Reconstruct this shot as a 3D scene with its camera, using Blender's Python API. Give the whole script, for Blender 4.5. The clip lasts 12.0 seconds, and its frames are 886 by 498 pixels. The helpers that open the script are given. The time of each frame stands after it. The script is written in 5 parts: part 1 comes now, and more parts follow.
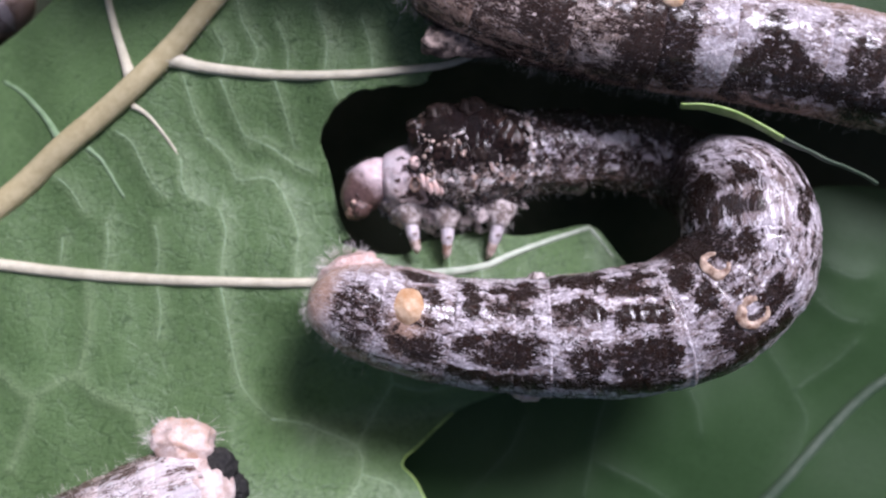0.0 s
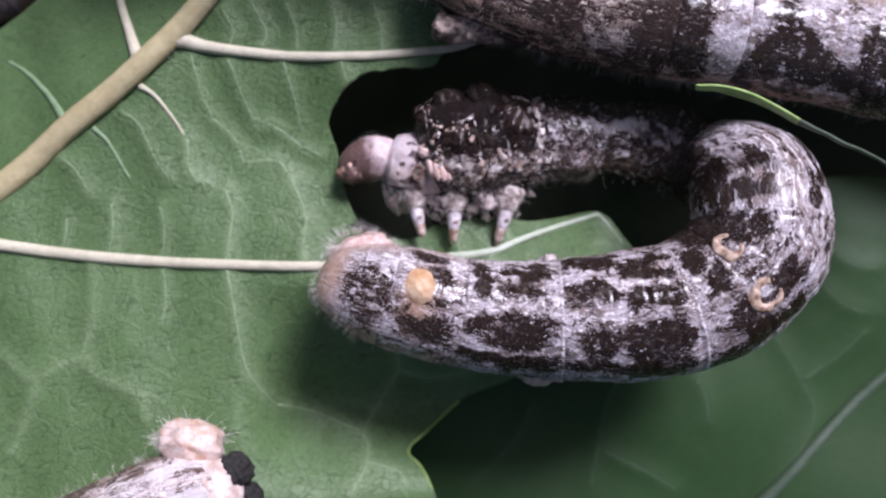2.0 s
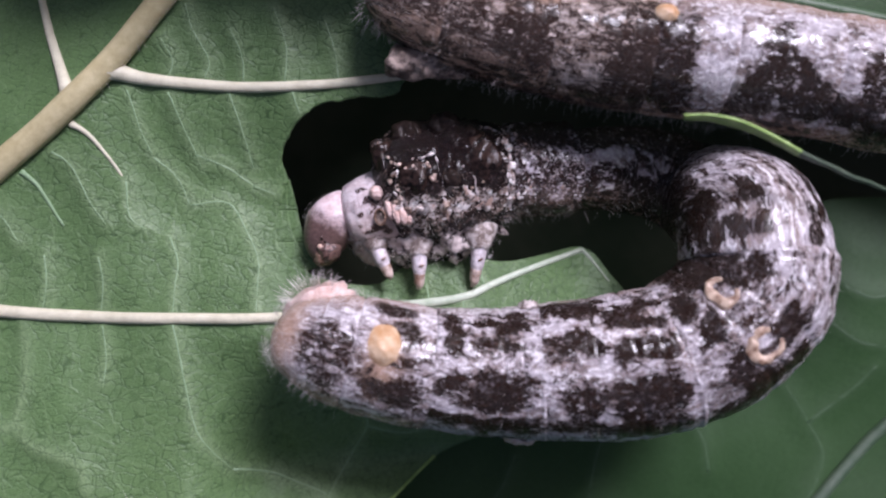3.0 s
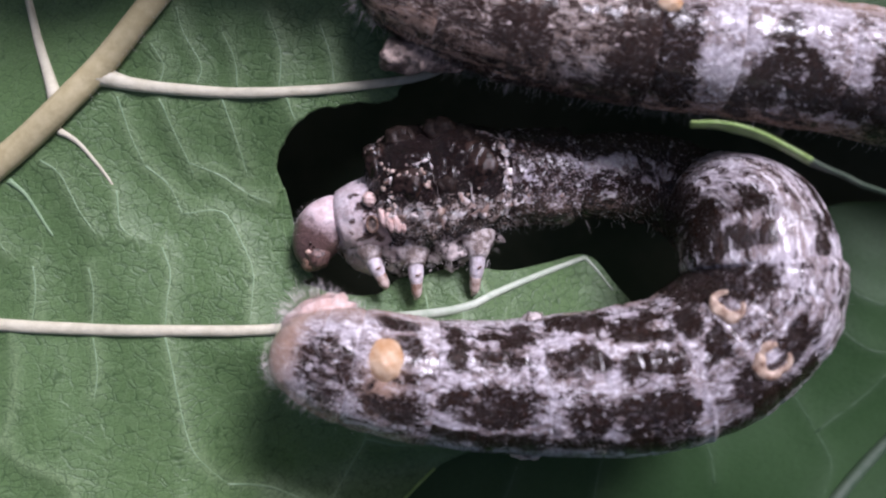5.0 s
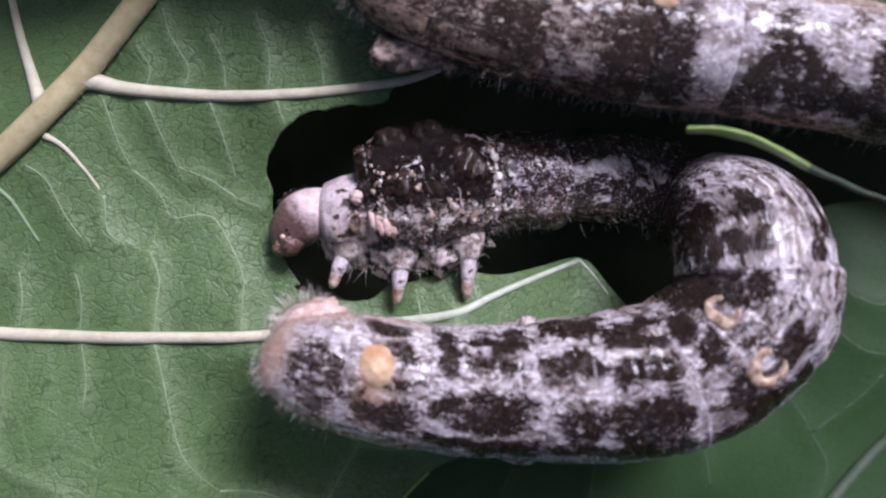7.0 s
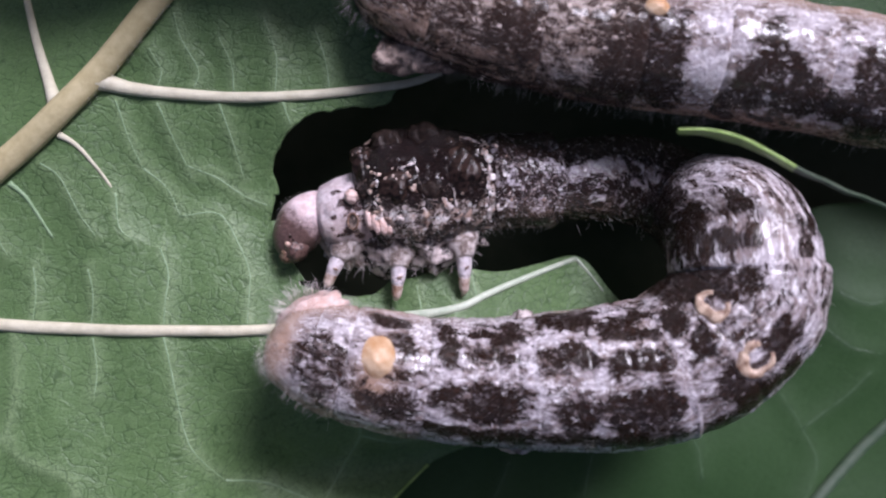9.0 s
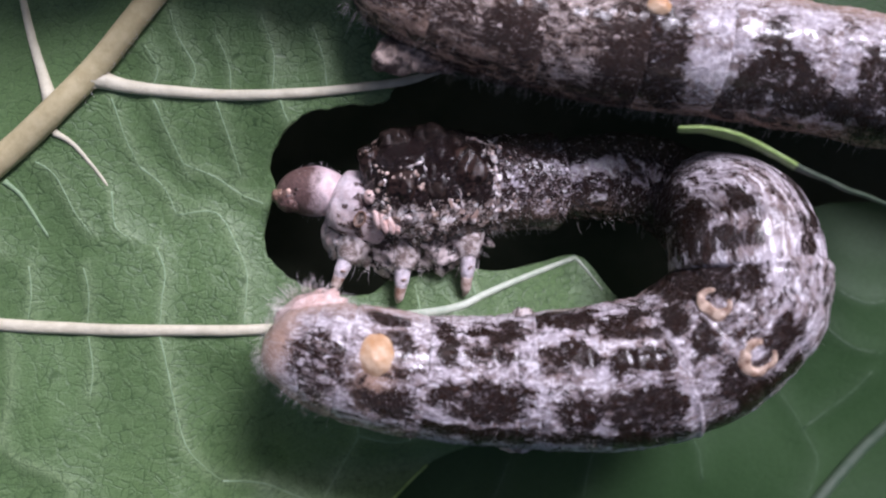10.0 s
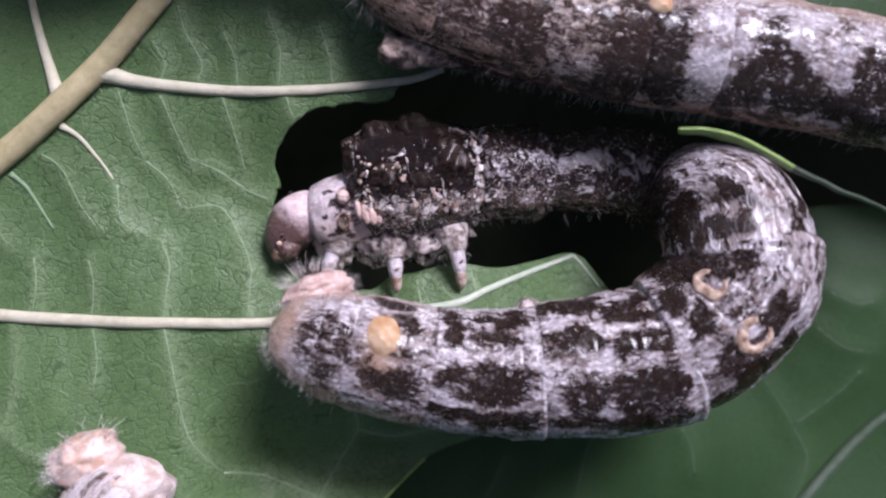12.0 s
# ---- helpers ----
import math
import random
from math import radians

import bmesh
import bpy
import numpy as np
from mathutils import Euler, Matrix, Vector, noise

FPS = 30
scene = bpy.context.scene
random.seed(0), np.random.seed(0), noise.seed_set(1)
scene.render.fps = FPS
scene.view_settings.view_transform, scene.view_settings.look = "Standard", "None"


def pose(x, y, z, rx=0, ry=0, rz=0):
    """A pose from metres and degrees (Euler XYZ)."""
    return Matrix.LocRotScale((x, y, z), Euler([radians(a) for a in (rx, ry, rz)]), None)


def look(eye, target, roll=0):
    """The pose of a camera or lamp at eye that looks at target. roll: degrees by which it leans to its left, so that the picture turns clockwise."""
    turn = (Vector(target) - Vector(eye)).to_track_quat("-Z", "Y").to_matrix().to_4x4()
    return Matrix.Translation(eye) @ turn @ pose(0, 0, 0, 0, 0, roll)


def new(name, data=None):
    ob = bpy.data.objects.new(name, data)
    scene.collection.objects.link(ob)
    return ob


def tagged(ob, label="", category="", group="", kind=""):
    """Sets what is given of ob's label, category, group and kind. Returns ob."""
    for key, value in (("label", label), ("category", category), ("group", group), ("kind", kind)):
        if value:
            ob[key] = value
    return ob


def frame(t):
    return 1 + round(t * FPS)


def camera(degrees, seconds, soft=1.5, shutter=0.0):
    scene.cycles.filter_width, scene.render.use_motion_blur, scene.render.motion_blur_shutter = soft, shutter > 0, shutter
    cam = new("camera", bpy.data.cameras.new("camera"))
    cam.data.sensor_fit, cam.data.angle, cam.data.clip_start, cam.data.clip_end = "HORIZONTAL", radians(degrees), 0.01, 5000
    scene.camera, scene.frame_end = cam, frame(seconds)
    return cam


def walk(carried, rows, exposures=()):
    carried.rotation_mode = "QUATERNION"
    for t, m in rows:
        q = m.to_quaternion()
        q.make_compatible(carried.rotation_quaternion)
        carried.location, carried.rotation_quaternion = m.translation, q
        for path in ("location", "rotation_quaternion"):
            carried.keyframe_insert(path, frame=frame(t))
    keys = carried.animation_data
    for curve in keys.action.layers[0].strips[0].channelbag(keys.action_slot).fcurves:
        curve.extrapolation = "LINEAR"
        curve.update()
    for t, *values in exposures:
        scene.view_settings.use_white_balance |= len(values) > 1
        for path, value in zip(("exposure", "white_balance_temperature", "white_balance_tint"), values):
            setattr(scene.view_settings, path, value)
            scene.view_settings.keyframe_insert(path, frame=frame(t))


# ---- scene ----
# A feeding caterpillar curled on the underside of a leaf. Lengths inside the builders are millimetres.
cam = camera(55, 12.0, soft=2.3)
cam.data.dof.use_dof, cam.data.dof.focus_distance, cam.data.dof.aperture_fstop = True, 0.055, 27
walk(cam, [
    (0.0, pose(0.00000, 0.00000, 0.06401, 0.000, 0.000, 0.000)),
    (0.5, pose(-0.00016, -0.00066, 0.06318, 0.237, 0.060, 0.079)),
    (1.0, pose(0.00037, -0.00083, 0.06328, 0.152, -0.035, -0.016)),
    (1.5, pose(-0.00003, -0.00093, 0.06307, 0.047, -0.199, 0.135)),
    (2.0, pose(-0.00115, -0.00150, 0.06338, 0.291, -0.444, 0.433)),
    (2.5, pose(-0.00061, 0.00014, 0.06098, 0.347, -0.651, -0.152)),
    (3.0, pose(0.00106, 0.00188, 0.05757, 0.041, -0.497, -0.928)),
    (5.0, pose(0.00118, 0.00286, 0.05607, -0.330, -0.446, -1.128)),
    (5.5, pose(0.00096, 0.00331, 0.05612, -0.568, -0.771, -1.114)),
    (6.0, pose(0.00127, 0.00341, 0.05642, -0.435, -0.704, -1.247)),
    (6.5, pose(0.00141, 0.00390, 0.05631, -1.016, -0.815, -1.398)),
    (7.0, pose(0.00139, 0.00408, 0.05532, -1.291, -0.757, -1.334)),
    (9.0, pose(0.00141, 0.00362, 0.05716, -0.971, -0.680, -1.052)),
    (9.5, pose(0.00120, 0.00382, 0.05700, -1.220, -0.878, -1.049)),
    (10.0, pose(0.00144, 0.00355, 0.05676, -0.974, -0.751, -1.044)),
    (10.5, pose(0.00117, 0.00353, 0.05686, -1.128, -0.882, -0.929)),
    (11.0, pose(0.00084, 0.00344, 0.05695, -1.107, -0.977, -0.585)),
    (11.5, pose(0.00095, 0.00321, 0.05710, -0.946, -0.819, -0.640)),
    (12.0, pose(0.00041, 0.00340, 0.05764, -1.041, -1.646, -0.398)),
], exposures=[(0, -0.14, 5800, 20), (2.0, -0.15, 5800, 20), (5.0, -0.23, 5800, 20), (12.0, -0.21, 5800, 20)])

# ---- light ----
SUN_AZ, SUN_EL = radians(60), radians(46)      # from the upper right, high
world = bpy.data.worlds.new("sky")
scene.world = world
world.use_nodes = True
sky = world.node_tree.nodes.new("ShaderNodeTexSky")
sky.sky_type, sky.sun_disc = "NISHITA", False
sky.dust_density, sky.ozone_density = 6.0, 0.6
sky.sun_elevation, sky.sun_rotation = SUN_EL, radians(90) - SUN_AZ
back = world.node_tree.nodes["Background"]
back.inputs["Strength"].default_value = 0.066
world.node_tree.links.new(sky.outputs["Color"], back.inputs["Color"])
sun = new("sun", bpy.data.lights.new("sun", "SUN"))
sun.data.energy, sun.data.angle, sun.data.color = 5.2, radians(20), (1.0, 0.94, 0.97)
sun.matrix_world = look((math.cos(SUN_AZ) * math.cos(SUN_EL), math.sin(SUN_AZ) * math.cos(SUN_EL), math.sin(SUN_EL)), (0, 0, 0))

# ---- materials ----


def material(name, rough=0.5, spec=0.5):
    m = bpy.data.materials.new(name)
    m.use_nodes = True
    bsdf = m.node_tree.nodes["Principled BSDF"]
    bsdf.inputs["Roughness"].default_value = rough
    bsdf.inputs["Specular IOR Level"].default_value = spec
    return m, m.node_tree, bsdf


def node(tree, kind, props=None, **ins):
    n = tree.nodes.new(kind)
    for key, value in (props or {}).items():
        setattr(n, key, value)
    for key, value in ins.items():
        key = key.replace("_", " ")
        if isinstance(value, bpy.types.NodeSocket):
            tree.links.new(value, n.inputs[key])
        else:
            n.inputs[key].default_value = value
    return n


def noise_tex(tree, vec, scale, detail=4.0, rough=0.6, distort=0.0):
    return node(tree, "ShaderNodeTexNoise", Vector=vec, Scale=scale, Detail=detail, Roughness=rough, Distortion=distort).outputs["Fac"]


def maths(tree, op, a, b=None, clamp=False):
    n = tree.nodes.new("ShaderNodeMath")
    n.operation, n.use_clamp = op, clamp
    for i, v in enumerate((a, b)):
        if v is None:
            continue
        if isinstance(v, bpy.types.NodeSocket):
            tree.links.new(v, n.inputs[i])
        else:
            n.inputs[i].default_value = v
    return n.outputs[0]


def ramp(tree, value, lo, hi):
    n = node(tree, "ShaderNodeMapRange", Value=value, From_Min=lo, From_Max=hi)
    n.interpolation_type = "SMOOTHSTEP"
    return n.outputs["Result"]


def blend(tree, fac, a, b, mode="MIX"):
    n = tree.nodes.new("ShaderNodeMix")
    n.data_type, n.blend_type = "RGBA", mode
    for socket, v in ((n.inputs[0], fac), (n.inputs[6], a), (n.inputs[7], b)):
        if isinstance(v, bpy.types.NodeSocket):
            tree.links.new(v, socket)
        else:
            socket.default_value = (*v, 1.0) if isinstance(v, tuple) else v
    return n.outputs[2]


def relief(tree, bsdf, height, strength, depth):
    b = node(tree, "ShaderNodeBump", Strength=strength, Distance=depth * 0.001, Height=height)
    tree.links.new(b.outputs["Normal"], bsdf.inputs["Normal"])


def body_space(tree):
    return node(tree, "ShaderNodeAttribute", {"attribute_name": "skin_place"}).outputs["Vector"]


def millimetres(tree):
    co = node(tree, "ShaderNodeTexCoord").outputs["Object"]
    return node(tree, "ShaderNodeVectorMath", {"operation": "SCALE"}, Vector=co, Scale=1000.0).outputs["Vector"]


def skin_material(name, pale, tan, dark, spec=0.4, rough=0.46, bump=0.3, fleck_size=2.6, fleck_low=0.54, fleck_high=0.61, stretch=0.55, fleck_shy=0.06, specks=0.5, sheen=0.55, rust=0.15, rich=5.0):
    """Mottled skin: dark flecked patches by the mesh's tone, warm bare skin by its warmth."""
    m, t, bsdf = material(name, 0.36, spec)
    co = body_space(t)
    tone = node(t, "ShaderNodeAttribute", {"attribute_name": "tone"}).outputs["Fac"]
    warm = node(t, "ShaderNodeAttribute", {"attribute_name": "warmth"}).outputs["Fac"]
    stretched = node(t, "ShaderNodeVectorMath", {"operation": "MULTIPLY"}, Vector=co).outputs["Vector"]
    stretched.node.inputs[1].default_value = (stretch, 1.0, 1.0)
    big = noise_tex(t, stretched, 0.5, 3.0, 0.55, 0.3)
    mid = noise_tex(t, stretched, 1.7, 6.0, 0.75, 0.6)
    fine = noise_tex(t, co, 7.5, 3.0, 0.65)
    fleck = noise_tex(t, node(t, "ShaderNodeVectorMath", {"operation": "ADD"}, Vector=stretched).outputs["Vector"], fleck_size, 5.0, 0.7, 0.8)
    fleck.node.inputs["Vector"].links[0].from_node.inputs[1].default_value = (31.0, 17.0, 5.0)
    mixed = maths(t, "ADD", maths(t, "ADD", tone, 0.16), maths(t, "MULTIPLY", maths(t, "SUBTRACT", mid, 0.5), 4.0))
    mixed = maths(t, "ADD", mixed, maths(t, "MULTIPLY", maths(t, "SUBTRACT", fine, 0.5), 1.5))
    mixed = maths(t, "ADD", mixed, maths(t, "MULTIPLY", maths(t, "SUBTRACT", big, 0.5), 1.0))
    mask = ramp(t, mixed, 0.43, 0.56)
    half = ramp(t, mixed, 0.10, 0.42)
    white = ramp(t, maths(t, "SUBTRACT", fleck, maths(t, "MULTIPLY", mixed, fleck_shy)), fleck_low, fleck_high)
    ground = blend(t, ramp(t, maths(t, "ADD", maths(t, "MULTIPLY", big, 0.5), maths(t, "MULTIPLY", noise_tex(t, stretched, 3.3, 5.0, 0.7, 0.4), 0.5)), 0.42, 0.60), pale, tan)
    ground = blend(t, maths(t, "MULTIPLY", half, 0.7), ground, tuple(0.42 * c for c in tan))
    bare = blend(t, mid, (0.36, 0.21, 0.13), (0.53, 0.38, 0.31))
    deep = blend(t, ramp(t, fine, 0.35, 0.7), dark, tuple(2.6 * c for c in dark))
    deep = blend(t, ramp(t, mid, 0.55, 0.75), deep, tuple(rich * c for c in dark))
    colour = blend(t, mask, ground, deep)
    colour = blend(t, maths(t, "MULTIPLY", warm, ramp(t, mixed, 1.0, 0.45)), colour, bare)
    light = tuple(min(1.75 * c, 0.92) for c in pale)
    colour = blend(t, maths(t, "MULTIPLY", white, maths(t, "SUBTRACT", 0.9, maths(t, "MULTIPLY", warm, 0.75), True)), colour, blend(t, maths(t, "MULTIPLY", ramp(t, noise_tex(t, co, 3.1, 2.0), 0.45, 0.6), rust), light, (0.50, 0.30, 0.19)))
    speck = maths(t, "ADD", noise_tex(t, stretched, 4.5, 3.0, 0.7), maths(t, "MULTIPLY", maths(t, "SUBTRACT", big, 0.5), 0.35))
    colour = blend(t, maths(t, "MULTIPLY", ramp(t, speck, 0.60, 0.68), maths(t, "SUBTRACT", specks, maths(t, "MULTIPLY", warm, 0.4), True)), colour, tuple(0.9 * c for c in pale))
    streak = ramp(t, noise_tex(t, stretched, 2.4, 4.0, 0.7, 0.5), 0.42, 0.62)
    t.links.new(maths(t, "MULTIPLY", streak, sheen), bsdf.inputs["Coat Weight"])
    bsdf.inputs["Coat Roughness"].default_value = 0.2
    t.links.new(colour, bsdf.inputs["Base Color"])
    t.links.new(maths(t, "SUBTRACT", rough, maths(t, "MULTIPLY", fine, 0.34)), bsdf.inputs["Roughness"])
    height = maths(t, "ADD", maths(t, "MULTIPLY", mid, 0.7), maths(t, "MULTIPLY", fine, 0.45))
    relief(t, bsdf, height, 0.8, bump)
    return m


def leaf_material(name, base, dark, net, gloss, crease=0.6, veins=0.2, bump=0.4):
    m, t, bsdf = material(name, gloss, 0.4)
    co = millimetres(t)
    warp = node(t, "ShaderNodeTexNoise", Vector=co, Scale=0.9, Detail=4.0).outputs["Color"]
    bent = node(t, "ShaderNodeVectorMath", {"operation": "MULTIPLY_ADD"}, Vector=warp)
    bent.inputs[1].default_value = (0.9, 0.9, 0.0)
    t.links.new(co, bent.inputs[2])
    bent = bent.outputs["Vector"]
    squat = node(t, "ShaderNodeVectorMath", {"operation": "MULTIPLY"}, Vector=bent).outputs["Vector"]
    squat.node.inputs[1].default_value = (0.8, 1.15, 1.0)
    big = noise_tex(t, co, 0.09, 3.0)
    mid = noise_tex(t, co, 0.8, 4.0)
    fine = noise_tex(t, co, 6.5, 2.0, 0.7)
    broken = noise_tex(t, co, 0.45, 3.0)
    cells = node(t, "ShaderNodeTexVoronoi", {"feature": "DISTANCE_TO_EDGE"}, Vector=bent, Scale=0.42).outputs["Distance"]
    small = node(t, "ShaderNodeTexVoronoi", {"feature": "DISTANCE_TO_EDGE"}, Vector=squat, Scale=1.55).outputs["Distance"]
    tiny = node(t, "ShaderNodeTexVoronoi", {"feature": "DISTANCE_TO_EDGE"}, Vector=squat, Scale=2.1).outputs["Distance"]
    ridge = ramp(t, cells, 0.09, 0.0)
    line = maths(t, "MULTIPLY", ramp(t, small, 0.055, 0.012), ramp(t, broken, 0.36, 0.55))
    line = maths(t, "MAXIMUM", line, maths(t, "MULTIPLY", ramp(t, tiny, 0.09, 0.02), maths(t, "MULTIPLY", ramp(t, mid, 0.46, 0.60), 0.55)))
    colour = blend(t, ramp(t, big, 0.3, 0.7), base, tuple(0.8 * a + 0.2 * b for a, b in zip(base, dark)))
    colour = blend(t, maths(t, "MULTIPLY", mid, 0.35), colour, tuple(1.15 * c for c in base))
    soft = node(t, "ShaderNodeAttribute", {"attribute_name": "veining"}).outputs["Fac"]
    colour = blend(t, maths(t, "MULTIPLY", ridge, veins), colour, net)
    colour = blend(t, maths(t, "MULTIPLY", soft, 0.5), colour, net)
    colour = blend(t, maths(t, "MULTIPLY", line, crease), colour, dark)
    colour = blend(t, maths(t, "MULTIPLY", ramp(t, fine, 0.35, 0.68), 0.38), colour, dark)
    t.links.new(colour, bsdf.inputs["Base Color"])
    height = maths(t, "SUBTRACT", maths(t, "MULTIPLY", ridge, 0.2), maths(t, "MULTIPLY", line, 0.45))
    height = maths(t, "ADD", height, maths(t, "MULTIPLY", fine, 0.5))
    height = maths(t, "ADD", height, maths(t, "MULTIPLY", mid, 0.7))
    height = maths(t, "ADD", height, maths(t, "MULTIPLY", ramp(t, small, 0.0, 0.13), 0.16))
    relief(t, bsdf, height, bump, 0.25)
    return m


def plain_material(name, a, b, rough, scale=2.0, bump=0.3, spec=0.5, soft=0.18):
    """Two close colours mottled, with a fine relief."""
    m, t, bsdf = material(name, rough, spec)
    co = millimetres(t)
    n = noise_tex(t, co, scale, 5.0, 0.65)
    t.links.new(blend(t, ramp(t, n, 0.5 - soft, 0.5 + soft), a, b), bsdf.inputs["Base Color"])
    relief(t, bsdf, noise_tex(t, co, scale * 2.5, 4.0), bump, 0.2)
    return m


WET = skin_material("dark_wet_skin", (0.78, 0.70, 0.68), (0.24, 0.15, 0.11), (0.008, 0.004, 0.0035), 0.4, 0.24, 0.9, 1.2, 0.49, 0.55, 0.85, 0.19, 0.05, 0.45, 0.5, 2.0)
SKIN = skin_material("mottled_skin", (0.56, 0.505, 0.545), (0.26, 0.195, 0.18), (0.011, 0.0052, 0.0034), 0.2, 0.44, 0.45, fleck_size=3.3, stretch=0.6, sheen=0.85, fleck_low=0.53, fleck_high=0.57, fleck_shy=0.10, specks=0.3)
# for the shaded front rings; pale colour raised in place of light on them
SHADE_SKIN = skin_material("shaded_ring_skin", (0.64, 0.59, 0.66), (0.30, 0.23, 0.21), (0.012, 0.006, 0.005), 0.4, 0.36, 0.5, 2.2, 0.52, 0.60, 1.25, 0.10, 0.3)
CORNER_SKIN = skin_material("pale_streaked_skin", (0.80, 0.73, 0.75), (0.62, 0.50, 0.47), (0.05, 0.03, 0.024), 0.25, 0.44, 0.4, stretch=0.38, sheen=0.3)
# brown tail skin and clasper, darkened to stand for shade over the tail
SHADED_TAIL_SKIN = skin_material("shaded_brown_tail_skin", (0.52, 0.44, 0.41), (0.29, 0.21, 0.17), (0.014, 0.007, 0.005), 0.2, 0.45, 0.4)
DULL = plain_material("dull_clasper_skin", (0.06, 0.04, 0.032), (0.34, 0.26, 0.22), 0.45, 1.6, 0.8, soft=0.1)
LEAF = leaf_material("leaf_underside", (0.106, 0.178, 0.066), (0.028, 0.060, 0.018), (0.24, 0.325, 0.17), 0.46, 0.64, 0.10, 0.36)
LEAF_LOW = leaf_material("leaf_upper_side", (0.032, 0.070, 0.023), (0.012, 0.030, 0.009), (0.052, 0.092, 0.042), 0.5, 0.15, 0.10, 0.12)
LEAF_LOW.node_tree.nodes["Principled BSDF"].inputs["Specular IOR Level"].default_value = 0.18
VEIN = plain_material("pale_vein", (0.50, 0.47, 0.34), (0.60, 0.57, 0.43), 0.55, 1.2)
RIB = plain_material("midrib_skin", (0.38, 0.325, 0.17), (0.48, 0.42, 0.24), 0.55, 1.0)
GREEN_RIB = plain_material("greenish_vein", (0.40, 0.47, 0.35), (0.53, 0.58, 0.47), 0.5, 1.2)
THIN_VEIN = plain_material("thin_vein", (0.165, 0.26, 0.13), (0.23, 0.33, 0.19), 0.5, 1.5)
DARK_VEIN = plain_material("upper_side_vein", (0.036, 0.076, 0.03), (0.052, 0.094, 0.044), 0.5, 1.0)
SHADED_STRIP = plain_material("shaded_strip_end", (0.045, 0.075, 0.042), (0.08, 0.105, 0.07), 0.6, 0.8)
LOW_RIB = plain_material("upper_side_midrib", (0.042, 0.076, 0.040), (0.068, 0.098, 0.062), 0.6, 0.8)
FRESH = plain_material("fresh_leaf_edge", (0.19, 0.31, 0.06), (0.34, 0.48, 0.14), 0.4, 1.0)
NECK_SKIN = plain_material("neck_skin", (0.52, 0.44, 0.45), (0.84, 0.78, 0.83), 0.34, 1.5, 0.55)
COXA = plain_material("leg_base_skin", (0.20, 0.15, 0.13), (0.62, 0.55, 0.53), 0.3, 1.8, 0.8, soft=0.09)
FLANK = plain_material("flank_skin", (0.022, 0.013, 0.011), (0.56, 0.48, 0.46), 0.22, 0.95, 0.9, soft=0.06)
PALE_BUFF = plain_material("pale_buff_skin", (0.50, 0.37, 0.32), (0.76, 0.66, 0.62), 0.4, 1.2, 0.7)
BUFF = plain_material("buff_skin", (0.52, 0.33, 0.24), (0.78, 0.64, 0.59), 0.4, 0.9, 0.5)
PINK = plain_material("pink_skin", (0.52, 0.34, 0.29), (0.70, 0.54, 0.50), 0.4, 2.0)
HORN_SKIN = plain_material("orange_horn", (0.46, 0.25, 0.11), (0.64, 0.48, 0.33), 0.45, 1.0)
RUST = plain_material("rusty_wart", (0.13, 0.07, 0.045), (0.50, 0.38, 0.31), 0.35, 2.5, 0.6)
CREAM = plain_material("cream_crescent", (0.20, 0.11, 0.07), (0.60, 0.46, 0.35), 0.4, 2.4)
FLECK = plain_material("cream_flecks", (0.40, 0.28, 0.23), (0.90, 0.84, 0.83), 0.22, 1.1, 0.6, soft=0.08)
RIDGE = plain_material("wrinkled_ridge", (0.16, 0.11, 0.10), (0.80, 0.72, 0.71), 0.3, 2.2, 0.7)
COLLAR = skin_material("pale_collar_skin", (0.80, 0.71, 0.74), (0.60, 0.48, 0.49), (0.035, 0.02, 0.018), 0.4, 0.42, 0.35, 2.6, 0.62, 0.7, 0.8, 0.06, 0.1)
BEAD = plain_material("bead_skin", (0.10, 0.05, 0.032), (0.74, 0.58, 0.50), 0.2, 1.6, 0.5, 0.5, 0.09)
UMBER = plain_material("umber_hump", (0.008, 0.005, 0.004), (0.034, 0.020, 0.016), 0.17, 1.6, 0.35, 0.25, 0.1)
BLACK = plain_material("black_shell", (0.010, 0.007, 0.006), (0.03, 0.02, 0.016), 0.22, 3.0, 0.3, 0.2)
CLAW = plain_material("claw_skin", (0.22, 0.12, 0.075), (0.66, 0.54, 0.48), 0.35, 1.6)
BROWN = plain_material("brown_claw", (0.10, 0.045, 0.025), (0.40, 0.26, 0.19), 0.35, 3.0)
HAIR = plain_material("pale_hair", (0.72, 0.65, 0.61), (0.80, 0.75, 0.72), 0.4, 1.0, 0.0)
DUNG = plain_material("dung", (0.008, 0.008, 0.008), (0.035, 0.033, 0.03), 0.7, 3.0, 0.9)
DEPTH_SHADE = plain_material("depth_shade", (0.022, 0.032, 0.018), (0.044, 0.049, 0.032), 0.9, 0.08, 0.3, 0.05)

# ---- builders ----
PIVOT = {}


def thing(name, at, label, category, group="", kind=""):
    ob = new(name)
    ob.empty_display_size = 0.002
    ob.location = [c * 0.001 for c in at]
    PIVOT[ob] = Vector(at)
    return tagged(ob, label, category, group, kind)


